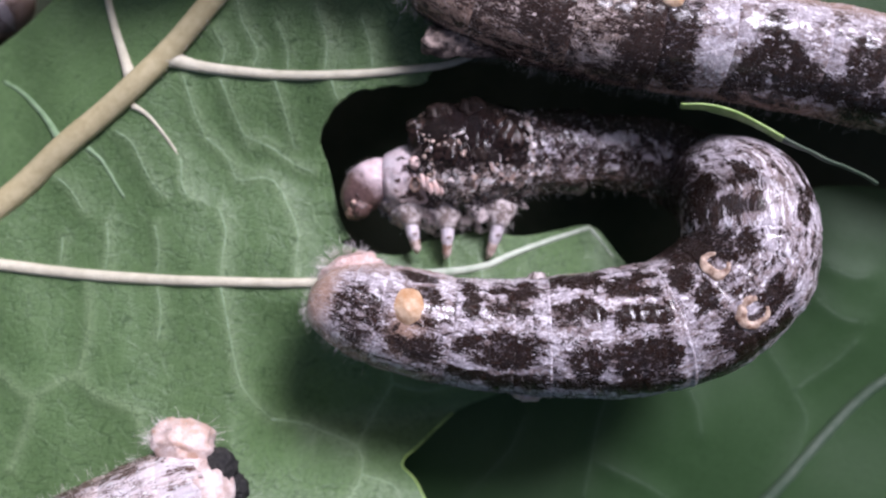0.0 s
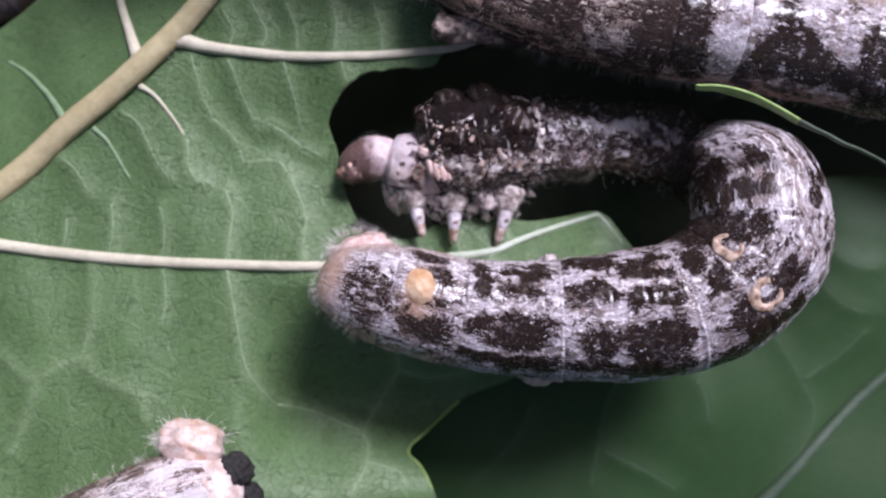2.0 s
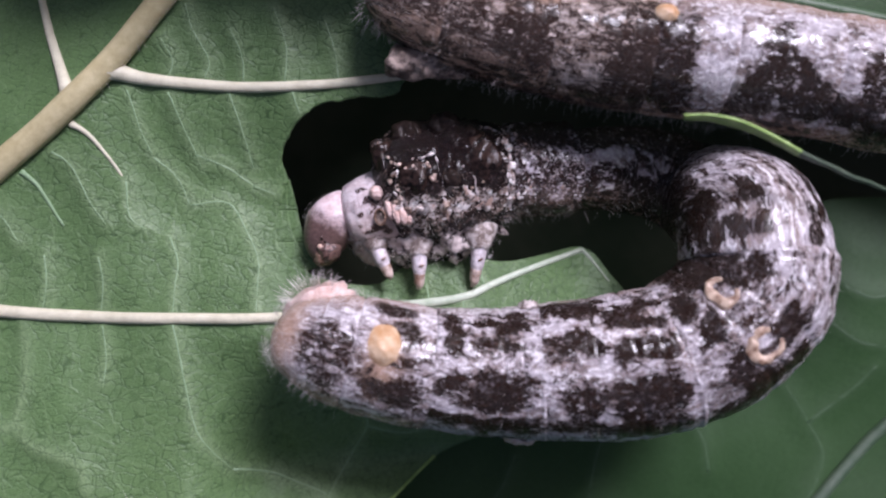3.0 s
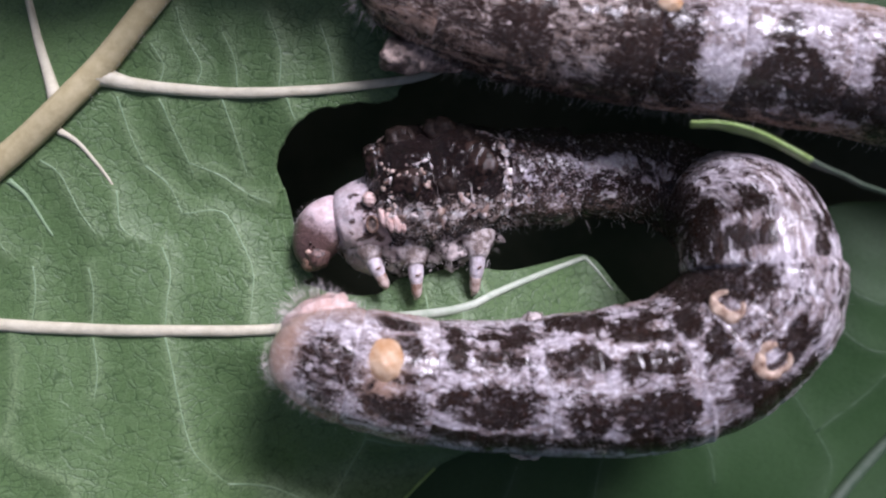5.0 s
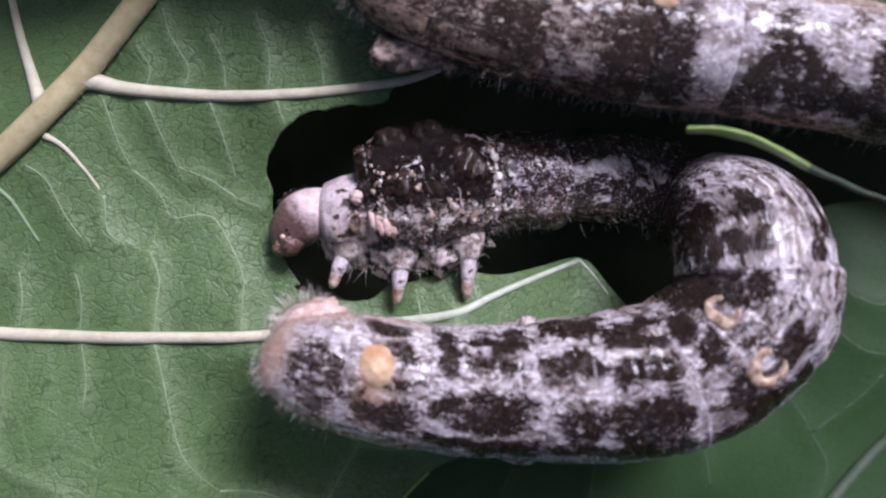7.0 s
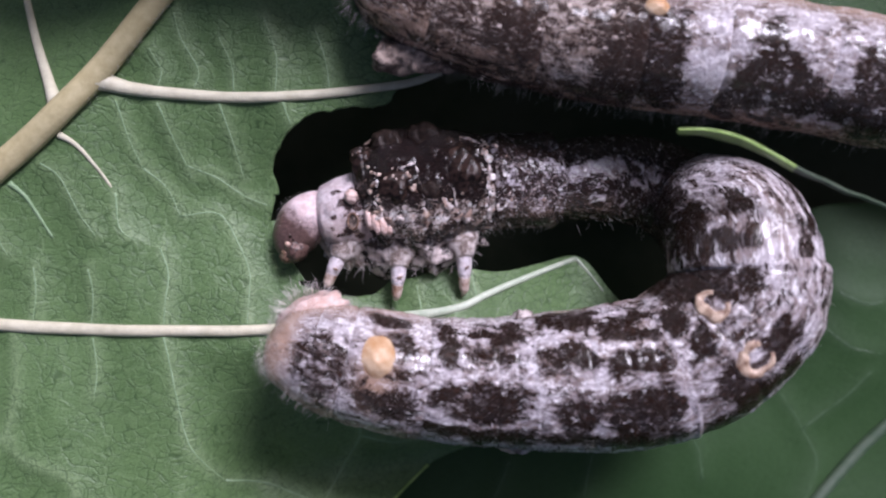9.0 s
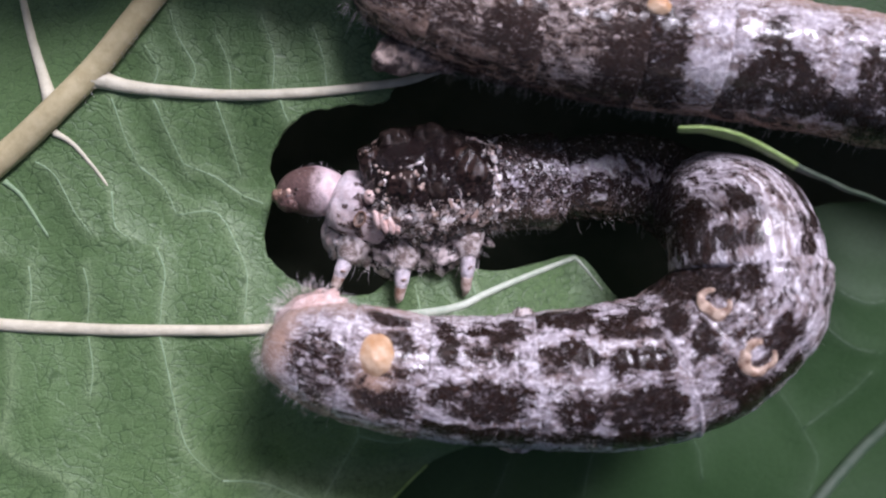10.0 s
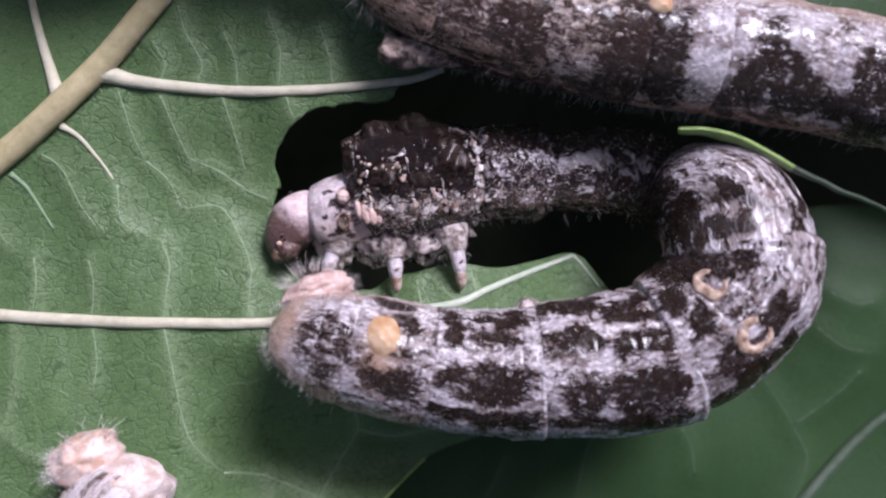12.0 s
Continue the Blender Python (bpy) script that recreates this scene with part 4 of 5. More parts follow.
    # ragged warts along the front edge and flank of the dark hump
    for k in range(64):
        i, th = (rng.uniform(19.55, 20.3), rng.uniform(-1.7, 0.7)) if k < 52 else (rng.uniform(17.5, 20.1), rng.uniform(-1.85, -1.15))
        w = rng.uniform(0.08, 0.26)
        v, f = blob(body.surface(np.float64(i), np.float64(th), 0.97), (w * rng.uniform(1.0, 1.7), w * rng.uniform(0.5, 0.9), w * 0.7), (rng.uniform(0, 50), 30, rng.uniform(0, 180)), 0.35, 2.1, 9, k)
        part("wart", v, f, (RUST, COXA, BLACK, RUST, BLACK)[k % 5], rings["front4" if i > 18.65 else "front3"])
    # dark humps of the thorax with glossy black lobes on them
    for i, th, size, turn in ((17.95, -0.80, (1.35, 1.6, 1.25), 8), (19.22, -1.02, (1.35, 1.15, 1.1), -10), (20.0, -0.42, (0.75, 1.35, 0.9), 12)):
        v, f = blob(body.surface(np.float64(i), np.float64(th), 0.80), size, (0, 0, turn), 0.13, 0.9, 30, i)
        part("hump", v, f, UMBER, rings["front4" if i > 18.65 else "front3"], "dark brown swollen hump")
    for i, th, r in ((20.15, 0.05, 0.5), (19.3, -0.1, 0.9), (18.5, -0.05, 1.0), (18.1, -0.3, 0.6), (18.55, -1.15, 0.6)):
        v, f = blob(body.surface(np.float64(i), np.float64(th), 0.93), (r * 1.2, r * 1.1, r * 0.8), (0, 20, 30 * i), 0.12, 1.2, 16, i)
        part("black_lobe", v, f, BLACK, rings["front4" if i > 18.65 else "front3"], "glossy black swelling")
    # beads along the folds at the front of the humps
    for name, row, low, high in (("front4", [(20.2, 0.1), (20.14, -0.15), (19.9, -0.48), (19.61, -0.8), (19.27, -0.80), (18.94, -0.92), (18.9, -1.1)], 0.05, 0.20), ("front4", [(19.66, -0.84), (19.78, -1.06), (19.78, -1.3), (19.57, -1.5)], 0.06, 0.19), ("front3", [(18.1, -0.30), (17.74, -0.16), (17.53, -0.42), (17.44, -0.88)], 0.03, 0.11)):
        q, pieces = spline(row, 5 if name == "front4" else 9), []
        for a, b in q:
            w = rng.uniform(low, high) * rng.choice((0.3, 0.5, 0.75))
            pieces.append(blob(body.surface(np.float64(a + rng.normal(0, 0.05)), np.float64(b + rng.normal(0, 0.06)), 1.03), (w * rng.uniform(0.8, 1.6), w, w * 0.8), (0, 0, rng.uniform(0, 180)), 0.3, 3.0, 7, a * 7))
        part("bead_chain", *joined(pieces), BEAD, rings[name], "chain of cream and buff beads along a fold", kind="stuff")
    spots = {
        "front4": [(20.1, 0.10, 0.08, 0.12, 7, 0.34), (19.85, -0.35, 0.10, 0.12, 6, 0.26), (19.6, -0.85, 0.05, 0.16, 9, 0.30), (19.85, -1.30, 0.12, 0.14, 6, 0.34), (19.3, -1.60, 0.35, 0.12, 16, 0.34), (18.85, -1.85, 0.30, 0.10, 8, 0.30), (18.7, 0.28, 0.08, 0.08, 5, 0.28)],
        "front3": [(18.2, 0.28, 0.12, 0.08, 6, 0.28), (18.5, -1.45, 0.10, 0.12, 6, 0.34), (18.2, -1.66, 0.18, 0.12, 12, 0.38), (17.75, -1.75, 0.22, 0.18, 10, 0.30), (17.45, -1.35, 0.05, 0.40, 14, 0.24), (17.43, -0.60, 0.04, 0.25, 8, 0.20)],
        "front2": [(17.15, -1.2, 0.12, 0.4, 14, 0.20), (16.7, -1.6, 0.3, 0.3, 10, 0.20)]}
    for ring, rows in spots.items():
        pieces = [scab(body, rng.normal(i, di), rng.normal(th, dt), size * rng.uniform(0.4, 1.1), rng) for i, th, di, dt, count, size in rows for _ in range(count)]
        part("scab_crust", *joined(pieces), FLECK, rings[ring], "tiny cream and white raised flecks", kind="stuff")
    # pale wrinkled ridges that part the black humps, sky reflections painted into their colour
    for ring, rows in (("front3", [(18.05, -0.28), (17.73, -0.14), (17.52, -0.36), (17.45, -0.84), (17.48, -1.34), (17.45, -1.8)]), ("front4", [(19.62, -1.0), (19.6, -0.78), (19.5, -0.62), (19.09, -0.74), (18.74, -0.70)]), ("front4", [(18.76, -0.74), (18.72, -1.0), (18.7, -1.25)]), ("front4", [(20.2, 0.2), (20.05, 0.0), (19.9, -0.3), (19.75, -0.5)]), ("front3", [(18.4, 0.32), (18.2, 0.3), (18.0, 0.2)]), ("front3", [(18.3, -0.95), (18.12, -1.2), (18.1, -1.5)]), ("front4", [(19.64, -0.55), (19.62, -0.9), (19.66, -1.25)])):
        q = spline(rows, 14)
        pts = body.surface(q[:, 0], q[:, 1], 1.0) + np.array([[0.16 * noise.noise(Vector(p) * 0.9 + Vector((k, 0, 0))) for k in (0, 9, 17)] for p in np.c_[q * 9, q[:, :1]]])
        thick = np.array([0.05 + 0.16 * noise.noise(Vector((p[0] * 9, p[1] * 9, 4))) for p in q]).clip(0.004, 0.13)
        part("skin_ridge", *tube(pts, thick, 7, 0.6), RIDGE, rings[ring], "pale wrinkled ridge between black humps")
    return cat, rings, body, (clasp, clasp_low, foot)


def scab(body, i, th, size, rng):
    """A low ragged lump lying on the skin."""
    c, t = body.at(np.float64(i))[:2]
    at = body.surface(np.float64(i), np.float64(th), 0.99)
    out = at - c
    out /= np.linalg.norm(out)
    q = rng.uniform(0, math.pi)
    x = math.cos(q) * t + math.sin(q) * np.cross(out, t)
    y = np.cross(out, x)
    n = 8
    ang = np.arange(n) / n * 2 * math.pi
    rim = np.stack([at - 0.02 * out + size * rng.uniform(0.35, 1.5) * (math.cos(g) * x + rng.uniform(0.4, 0.8) * math.sin(g) * y) for g in ang])
    cap = at + (rim - at) * 0.6 + 0.07 * size * out
    top = at + 0.09 * size * out
    v = np.vstack([rim, cap, top[None]])
    return v, strip_faces(2, n) + [(n + j, n + (j + 1) % n, 2 * n) for j in range(n)]


def head_material():
    """Pinkish shell, dark mottled brown round the mouth."""
    m, t, bsdf = material("head_shell", 0.38, 0.45)
    co = millimetres(t)
    n, fine = noise_tex(t, co, 1.8, 5.0, 0.65), noise_tex(t, co, 6.0, 3.0)
    ahead = node(t, "ShaderNodeVectorMath", {"operation": "DOT_PRODUCT"}, Vector=co).outputs["Value"]
    ahead.node.inputs[1].default_value = (-0.62, -0.76, 0.10)
    near = ramp(t, maths(t, "ADD", ahead, maths(t, "MULTIPLY", maths(t, "SUBTRACT", n, 0.5), 2.8)), 0.8, 2.1)
    colour = blend(t, ramp(t, n, 0.35, 0.65), (0.56, 0.42, 0.42), (0.76, 0.63, 0.65))
    colour = blend(t, near, colour, blend(t, fine, (0.035, 0.018, 0.015), (0.22, 0.135, 0.12)))
    t.links.new(colour, bsdf.inputs["Base Color"])
    relief(t, bsdf, maths(t, "ADD", fine, n), 0.4, 0.15)
    return m


def make_head(cat):
    neck = (-3.90, 5.34, 0.20)
    drawn = lambda *p: Vector(neck).lerp(Vector(p), 0.9)
    c = drawn(-5.76, 4.69, 0.30)
    v, f = blob(c, (2.25, 1.68, 1.75), (0, 0, 50), 0.04, 0.8, 26)
    along = np.clip((v - np.array(c)) @ np.array((-0.64, -0.77, 0.0)), 0, None)[:, None] / 2.15
    v = np.array(c) + (v - np.array(c)) * (1 - 0.15 * along**1.3) + along * np.array((-0.45, -0.54, -0.1))
    head = part("head", v, f, head_material(), cat, "smooth pinkish-brown rounded head capsule", at=neck)
    for k in range(6):
        a = k * 1.05
        p = drawn(-6.21, 3.76, 1.70) + Vector((0.32 * math.cos(a), 0.28 * math.sin(a), -0.12 * math.cos(a)))
        v, f = blob(p, (0.13, 0.13, 0.13), n=6)
        part("eye", v, f, BLACK, head)
    v, f = blob(drawn(-6.83, 3.23, 1.60), (0.22, 0.2, 0.22), n=10)
    part("antenna_base", v, f, BUFF, head, "small white knob beside the mouth")
    for dx, dz in ((0.0, 0.45), (0.25, -0.5)):
        v, f = blob(drawn(-6.93, 2.58, 0.30) + Vector((dx, 0, dz)), (0.75, 0.55, 0.6), (0, 0, 50), 0.12, 1.4, 12)
        part("mandible", v, f, BROWN, head, "brown jaw")
    v, f = blob(drawn(-6.37, 2.89, 0.90), (0.95, 0.85, 0.9), (0, 0, 50), 0.1, 1.5, 14)
    part("face_plate", v, f, plain_material("dark_face", (0.03, 0.015, 0.012), (0.22, 0.13, 0.11), 0.35, 4.0), head, "dark brown mottled mouth plate")
    rng = np.random.default_rng(5)
    d = rng.normal(0, 1, (60, 3))
    d[:, 2] = np.abs(d[:, 2]) * 0.6
    d /= np.linalg.norm(d, axis=1)[:, None]
    v, f = hairs(np.array(c) + d * 1.75, d, rng.uniform(0.2, 0.45, 60), rng, 0.007)
    part("hair", v, f, HAIR, head, "sparse short bristles", kind="stuff")
    return head


def make_leg(cat, base, knee, tip):
    b, k, t = (Vector(p) for p in (base, knee, tip))
    pts = spline([b.lerp(k, 0.25), b.lerp(k, 0.6), k], 5)
    v, f = tube(pts, np.interp(np.linspace(0, 1, len(pts)), [0, 0.55, 1], [1.2, 0.95, 0.56]), 16)
    v = v + np.array([[0.08 * noise.noise(Vector(q) * 1.6)] * 3 for q in v])
    leg = part("leg", v, f, COXA, cat, "jointed pale leg with a brown claw", at=base)
    pts = spline([k.lerp(b, 0.15), k.lerp(t, 0.35), k.lerp(t, 0.62)], 5)
    v, f = tube(pts, np.interp(np.linspace(0, 1, len(pts)), [0, 0.5, 1], [0.54, 0.48, 0.36]), 12)
    part("shin", v, f, NECK_SKIN, leg)
    pts = spline([k.lerp(t, 0.55), k.lerp(t, 0.85), t, t + (t - k) * 0.12 + Vector((-0.1, 0, -0.3))], 5)
    v, f = tube(pts, np.interp(np.linspace(0, 1, len(pts)), [0, 0.5, 1], [0.40, 0.33, 0.10]), 10)
    part("claw", v, f, CLAW, leg, "brown hooked claw")
    v, f = blob(k.lerp(t, 0.3) + Vector((0.15, 0, 0.5)), (0.20, 0.07, 0.08), (0, 0, 20), n=6)
    part("dark_spot", v, f, BROWN, leg)
    rng = np.random.default_rng(int(abs(base[0]) * 100))
    roots = np.array([np.array(b.lerp(k, q)) for q in rng.uniform(0.1, 1.0, 70)]) + rng.normal(0, 0.33, (70, 3)) + (0, 0, 0.5)
    v, f = hairs(roots, rng.normal(0, 0.7, (70, 3)) + (0, -0.5, 0.4), rng.uniform(0.35, 0.75, 70), rng, 0.010)
    part("hair", v, f, HAIR, leg, "short pale bristles", kind="stuff")
    return leg


def make_top_caterpillar():
    rows = [(-3.05, 18.95, 4.80, 1.52, 10), (-1.36, 18.48, 4.80, 2.23, 10), (1.67, 17.41, 4.80, 2.93, 10), (4.71, 16.46, 4.80, 3.30, 10), (9.80, 15.47, 4.80, 3.60, 10),
            (14.23, 14.77, 4.80, 3.74, 10), (18.68, 14.34, 4.80, 3.86, 10), (23.48, 13.55, 4.80, 3.91, 10), (27.94, 12.63, 4.80, 3.91, 10), (33.11, 11.39, 4.80, 3.91, 10), (39.34, 9.70, 4.80, 3.91, 10)]
    body = Body(rows)
    cat = thing("caterpillar", (15, 16, 1), "mottled grey-white and brown caterpillar lying stretched out, tail end in view", "caterpillar", "caterpillars on the leaves")
    rng = np.random.default_rng(21)
    segs = [(0.0, 2.2, [(1.2, 0.3, 0.4, 0.4, 0.45), (1.9, -0.2, 0.3, 0.4, 0.5), (1.7, 0.8, 0.3, 0.3, 0.5)], 0.2, low_warm(0.95, 0.0), True, 200),
            (2.1, 3.75, [(3.42, 0.08, 0.28, 0.5, 1.0), (2.6, 0.5, 0.3, 0.3, 0.6), (2.9, 0.0, 0.2, 0.3, 0.5), (3.1, 0.9, 0.3, 0.2, 0.6)], 0.1, low_warm(0.9, 0.2), False, 140),
            (3.7, 5.0, [(4.66, 0.38, 0.26, 0.42, 1.0), (4.5, -0.3, 0.2, 0.3, 0.6), (4.86, -0.2, 0.2, 0.4, 0.95), (4.6, 0.98, 0.35, 0.22, 0.8), (4.95, 0.75, 0.2, 0.4, 0.9)], -0.1, low_warm(0.85, 0.7), False, 60),
            (5.0, 6.05, [(5.14, 0.35, 0.30, 0.5, 1.15), (5.12, -0.3, 0.22, 0.35, 0.9), (5.3, 0.9, 0.25, 0.3, 0.9), (5.4, -0.32, 0.14, 0.2, 0.5)], -0.25, low_warm(0.85, 0.7), False, 40),
            (6.05, 7.35, [(6.5, -0.36, 0.2, 0.26, 0.7), (6.70, 0.05, 0.30, 0.24, 0.9), (6.44, 0.5, 0.22, 0.36, 0.95), (6.25, 0.95, 0.22, 0.25, 0.8), (6.95, 0.55, 0.28, 0.30, 0.95), (6.8, 1.0, 0.3, 0.2, 0.7)], -0.26, low_warm(0.85, 0.7), False, 30),
            (7.35, 8.6, [(7.9, 0.05, 0.26, 0.36, 0.9), (7.7, 0.62, 0.3, 0.3, 1.0), (8.2, -0.3, 0.2, 0.3, 0.9), (8.1, 0.8, 0.3, 0.3, 0.9)], -0.18, low_warm(0.85, 0.7), False, 30),
            (8.6, 9.95, [(9.2, 0.0, 0.3, 0.5, 0.9)], 0.0, low_warm(0.85, 0.7), False, 10)]
    obs = []
    for k, (a, b, marks, base, warm, cap, count) in enumerate(segs):
        # low 0.6: shade of the lower flank put into the tone
        ob = segment(cat, body, a, b, patched(a, b, marks, base + (0.36 if k < 3 else 0.06), 0.2, 0.6, 0.85), warm, 31.0 + k, cap0=cap, cap1=k == len(segs) - 1, warp=(0.17, 0.32))
        coat(ob, body, a, b, count, 0.8 if k < 2 else 0.5, rng, (-1.9, 2.2), 0.3, 0.0065)
        coat(ob, body, a, b, 60 if k < 5 else 20, 0.9, rng, (1.3, 2.3), 0.3, 0.0065) if 0 < k < 6 else None
        if k < 3:
            ob.data.materials[0] = SHADED_TAIL_SKIN
        obs.append(ob)
    q = spline([(4.65, 15.28, 3.9), (2.02, 14.93, 4.2), (0.2, 14.52, 4.3), (-1.11, 14.52, 4.4), (-1.77, 14.62, 4.4)], 8)
    v, f = tube(q, np.interp(np.linspace(0, 1, len(q)), [0, 0.3, 0.6, 0.85, 0.96, 1], [1.7, 1.35, 0.95, 1.0, 0.8, 0.3]), 20)
    v = v + np.array([[0.36 * noise.noise(Vector(p) * 1.3 + Vector((k, 0, 0))) for k in (0, 7, 13)] for p in v])
    clasp = part("clasper", v, f, DULL, cat, "brownish pink tail clasper")
    d = rng.normal(0, 1, (60, 3))
    d[:, 1], d[:, 2] = -np.abs(d[:, 1]), np.abs(d[:, 2])
    d /= np.linalg.norm(d, axis=1)[:, None]
    v, f = hairs(np.array((2.63, 14.88, 4.10)) + d * (1.9, 1.0, 1.0), d, rng.uniform(0.4, 0.9, 60), rng, 0.007)
    part("hair", v, f, HAIR, clasp, "short pale bristles", kind="stuff")
    v, f = blob((14.80, 16.28, 7.80), (0.8, 0.7, 0.7), n=12)
    part("tail_horn", v, f, HORN_SKIN, obs[3], "small orange bump")
    return cat


def make_corner_caterpillar():
    rows = [(-15.63, -15.83, 5.00, 1.6, 5), (-16.61, -16.10, 5.00, 2.5, 5), (-18.57, -16.81, 5.00, 3.0, 5), (-21.31, -18.18, 5.00, 3.3, 5), (-24.84, -20.14, 5.00, 3.6, 5), (-29.15, -22.49, 5.00, 3.8, 5), (-33.85, -25.04, 5.00, 3.9, 5), (-39.34, -28.17, 5.00, 3.9, 5)]
    body = Body(rows)
    cat = thing("caterpillar", (-19.14, -17.67, 0.50), "pale caterpillar with pinkish tail claspers, crawling away", "caterpillar", "caterpillars on the leaves")
    rng = np.random.default_rng(41)
    for k, (a, b, cap) in enumerate([(0.0, 2.0, True), (1.95, 3.2, False), (3.2, 4.4, False), (4.4, 5.6, False), (5.6, 6.95, False)]):
        ob = segment(cat, body, a, b, bands([(0.3, 0.9, 0.25 + 0.08 * k)], base=-0.1), low_warm(0.5 if k else 0.7, 0.9), 51.0 + k, cap0=cap, cap1=k == 4)
        ob.data.materials[0] = CORNER_SKIN
        coat(ob, body, a, b, 150 if k < 3 else 40, 0.75, rng, (-2.0, 2.0), 0.2, 0.009)
    v, f = blob((-17.98, -13.36, 5.00), (2.35, 1.6, 1.7), (0, 0, -12), 0.10, 1.3)
    plate = part("clasper", v, f, BUFF, cat, "pinkish tan rounded tail clasper")
    v2, f2 = blob((-17.08, -16.23, 5.40), (2.9, 2.1, 1.9), (0, 0, -25), 0.12, 1.4, seed=3)
    part("clasper", v2, f2, PALE_BUFF, cat, "pale fleshy tail clasper")
    d = rng.normal(0, 1, (150, 3))
    d[:, 1] = np.abs(d[:, 1]) * 0.8
    d[:, 2] = np.abs(d[:, 2])
    d /= np.linalg.norm(d, axis=1)[:, None]
    v, f = hairs(np.array((-17.98, -13.36, 5.00)) + d * (2.25, 1.55, 1.6), d, rng.uniform(0.5, 1.1, 150), rng)
    part("hair", v, f, HAIR, plate, "short white bristles", kind="stuff")
    return cat


def make_far_caterpillar():
    rows = [(-45.76, 25.74, -9.00, 3.2, 0), (-42.37, 22.83, -9.00, 3.6, 0), (-38.97, 20.65, -9.00, 3.6, 0), (-37.52, 19.44, -9.00, 3.4, 0), (-36.65, 18.71, -9.00, 2.4, 0)]
    body = Body(rows)
    cat = thing("caterpillar", (-41.59, 22.26, -12.00), "brownish mottled caterpillar below the leaf edge", "caterpillar", "caterpillars on the leaves")
    segment(cat, body, 0.0, 2.0, bands([(0.3, 0.9, 0.6)], base=0.2), low_warm(0.6), 71.0, cap0=True)
    segment(cat, body, 2.0, 4.0, bands([(0.3, 0.6, 0.4)], base=0.1), low_warm(0.8, 0.4), 72.0, cap1=True)
    return cat


def make_pellet(at, r, seed):
    v, f = blob(at, (r, r * 1.15, r), (20, 10, 30), 0.12, 1.8, 20, seed)
    ob = part("dung_pellet", v, f, DUNG, None, "", at=at)
    return tagged(ob, "ridged black dung pellet at the tail end", "dung pellet", "dung pellets")


def make_ground():
    # added floor, its dark green-black stands for the shaded depth under the leaves
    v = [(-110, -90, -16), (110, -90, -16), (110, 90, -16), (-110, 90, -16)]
    ob = part("ground", v, [(0, 1, 2, 3)], DEPTH_SHADE)
    return tagged(ob, "added sheet, near black for the shade under the leaves", kind="structure")


def make_shreds():
    # strips of the bitten edge that the jaws take off one after another
    edges = [spline(pts, 6) for pts in (
        [(-8.85, 6.82), (-8.51, 5.32), (-8.14, 3.52), (-7.67, 1.99), (-7.02, 0.81)],
        [(-9.03, 7.01), (-9.05, 5.33), (-8.86, 3.62), (-8.21, 2.08), (-7.32, 0.69)],
        [(-9.55, 7.21), (-10.14, 5.36), (-10.17, 3.65), (-9.77, 2.04), (-7.97, 0.48)])]
    made = []
    for near, far in ((edges[0], edges[1]), (edges[1], edges[2])):
        for k in range(3):
            a, b = near[8 * k:8 * k + 9], far[8 * k:8 * k + 9]
            v, f = blade(np.vstack([a, b[::-1] - (0.22, 0)]), leaf_height, 0.14, 0.2)
            v[:, 2] -= 0.12 if near is edges[0] else 0.06
            c = v.mean(0)
            ob = part("leaf_shred", v, f, LEAF, None, at=c)
            made.append(tagged(ob, "small pale green strip at the bitten leaf edge", "leaf piece", "bitten leaf strips"))
    return made


make_ground()
main_leaf = make_main_leaf()
lower_leaf = make_lower_leaf()
shading_leaf = make_shading_leaf()
scrap = make_leaf_scrap()
shreds = make_shreds()
eater, rings, eater_body, claspers = make_main_caterpillar()
head = make_head(eater)
legs = [make_leg(eater, (-2.61, 3.50, 0.60), (-2.33, 1.63, 1.40), (-1.92, -0.08, 1.20)),
        make_leg(eater, (0.26, 3.50, 0.60), (0.34, 1.45, 1.40), (0.25, -0.46, 1.00)),
        make_leg(eater, (4.38, 3.62, 0.60), (4.07, 1.63, 1.40), (3.44, -0.46, 0.80))]
top_cat = make_top_caterpillar()
corner_cat = make_corner_caterpillar()
far_cat = make_far_caterpillar()
pellets = [make_pellet((-15.40, -15.01, 5.00), 1.1, 1.0), make_pellet((-14.62, -16.71, 4.50), 1.0, 5.0)]


# ---- movement ----


def shifted(ob, rows):
    """Rows of seconds, x, y and perhaps a turn and a roll, in millimetres and degrees from the built place."""
    x, y, z = ob.location
    return [(r[0], pose(x + r[1] * 0.001, y + r[2] * 0.001, z, r[4] if len(r) > 4 else 0, 0, r[3] if len(r) > 3 else 0)) for r in rows]


def between(rows, t):
    return [float(np.interp(t, [r[0] for r in rows], [r[k] for r in rows])) for k in (1, 2)]


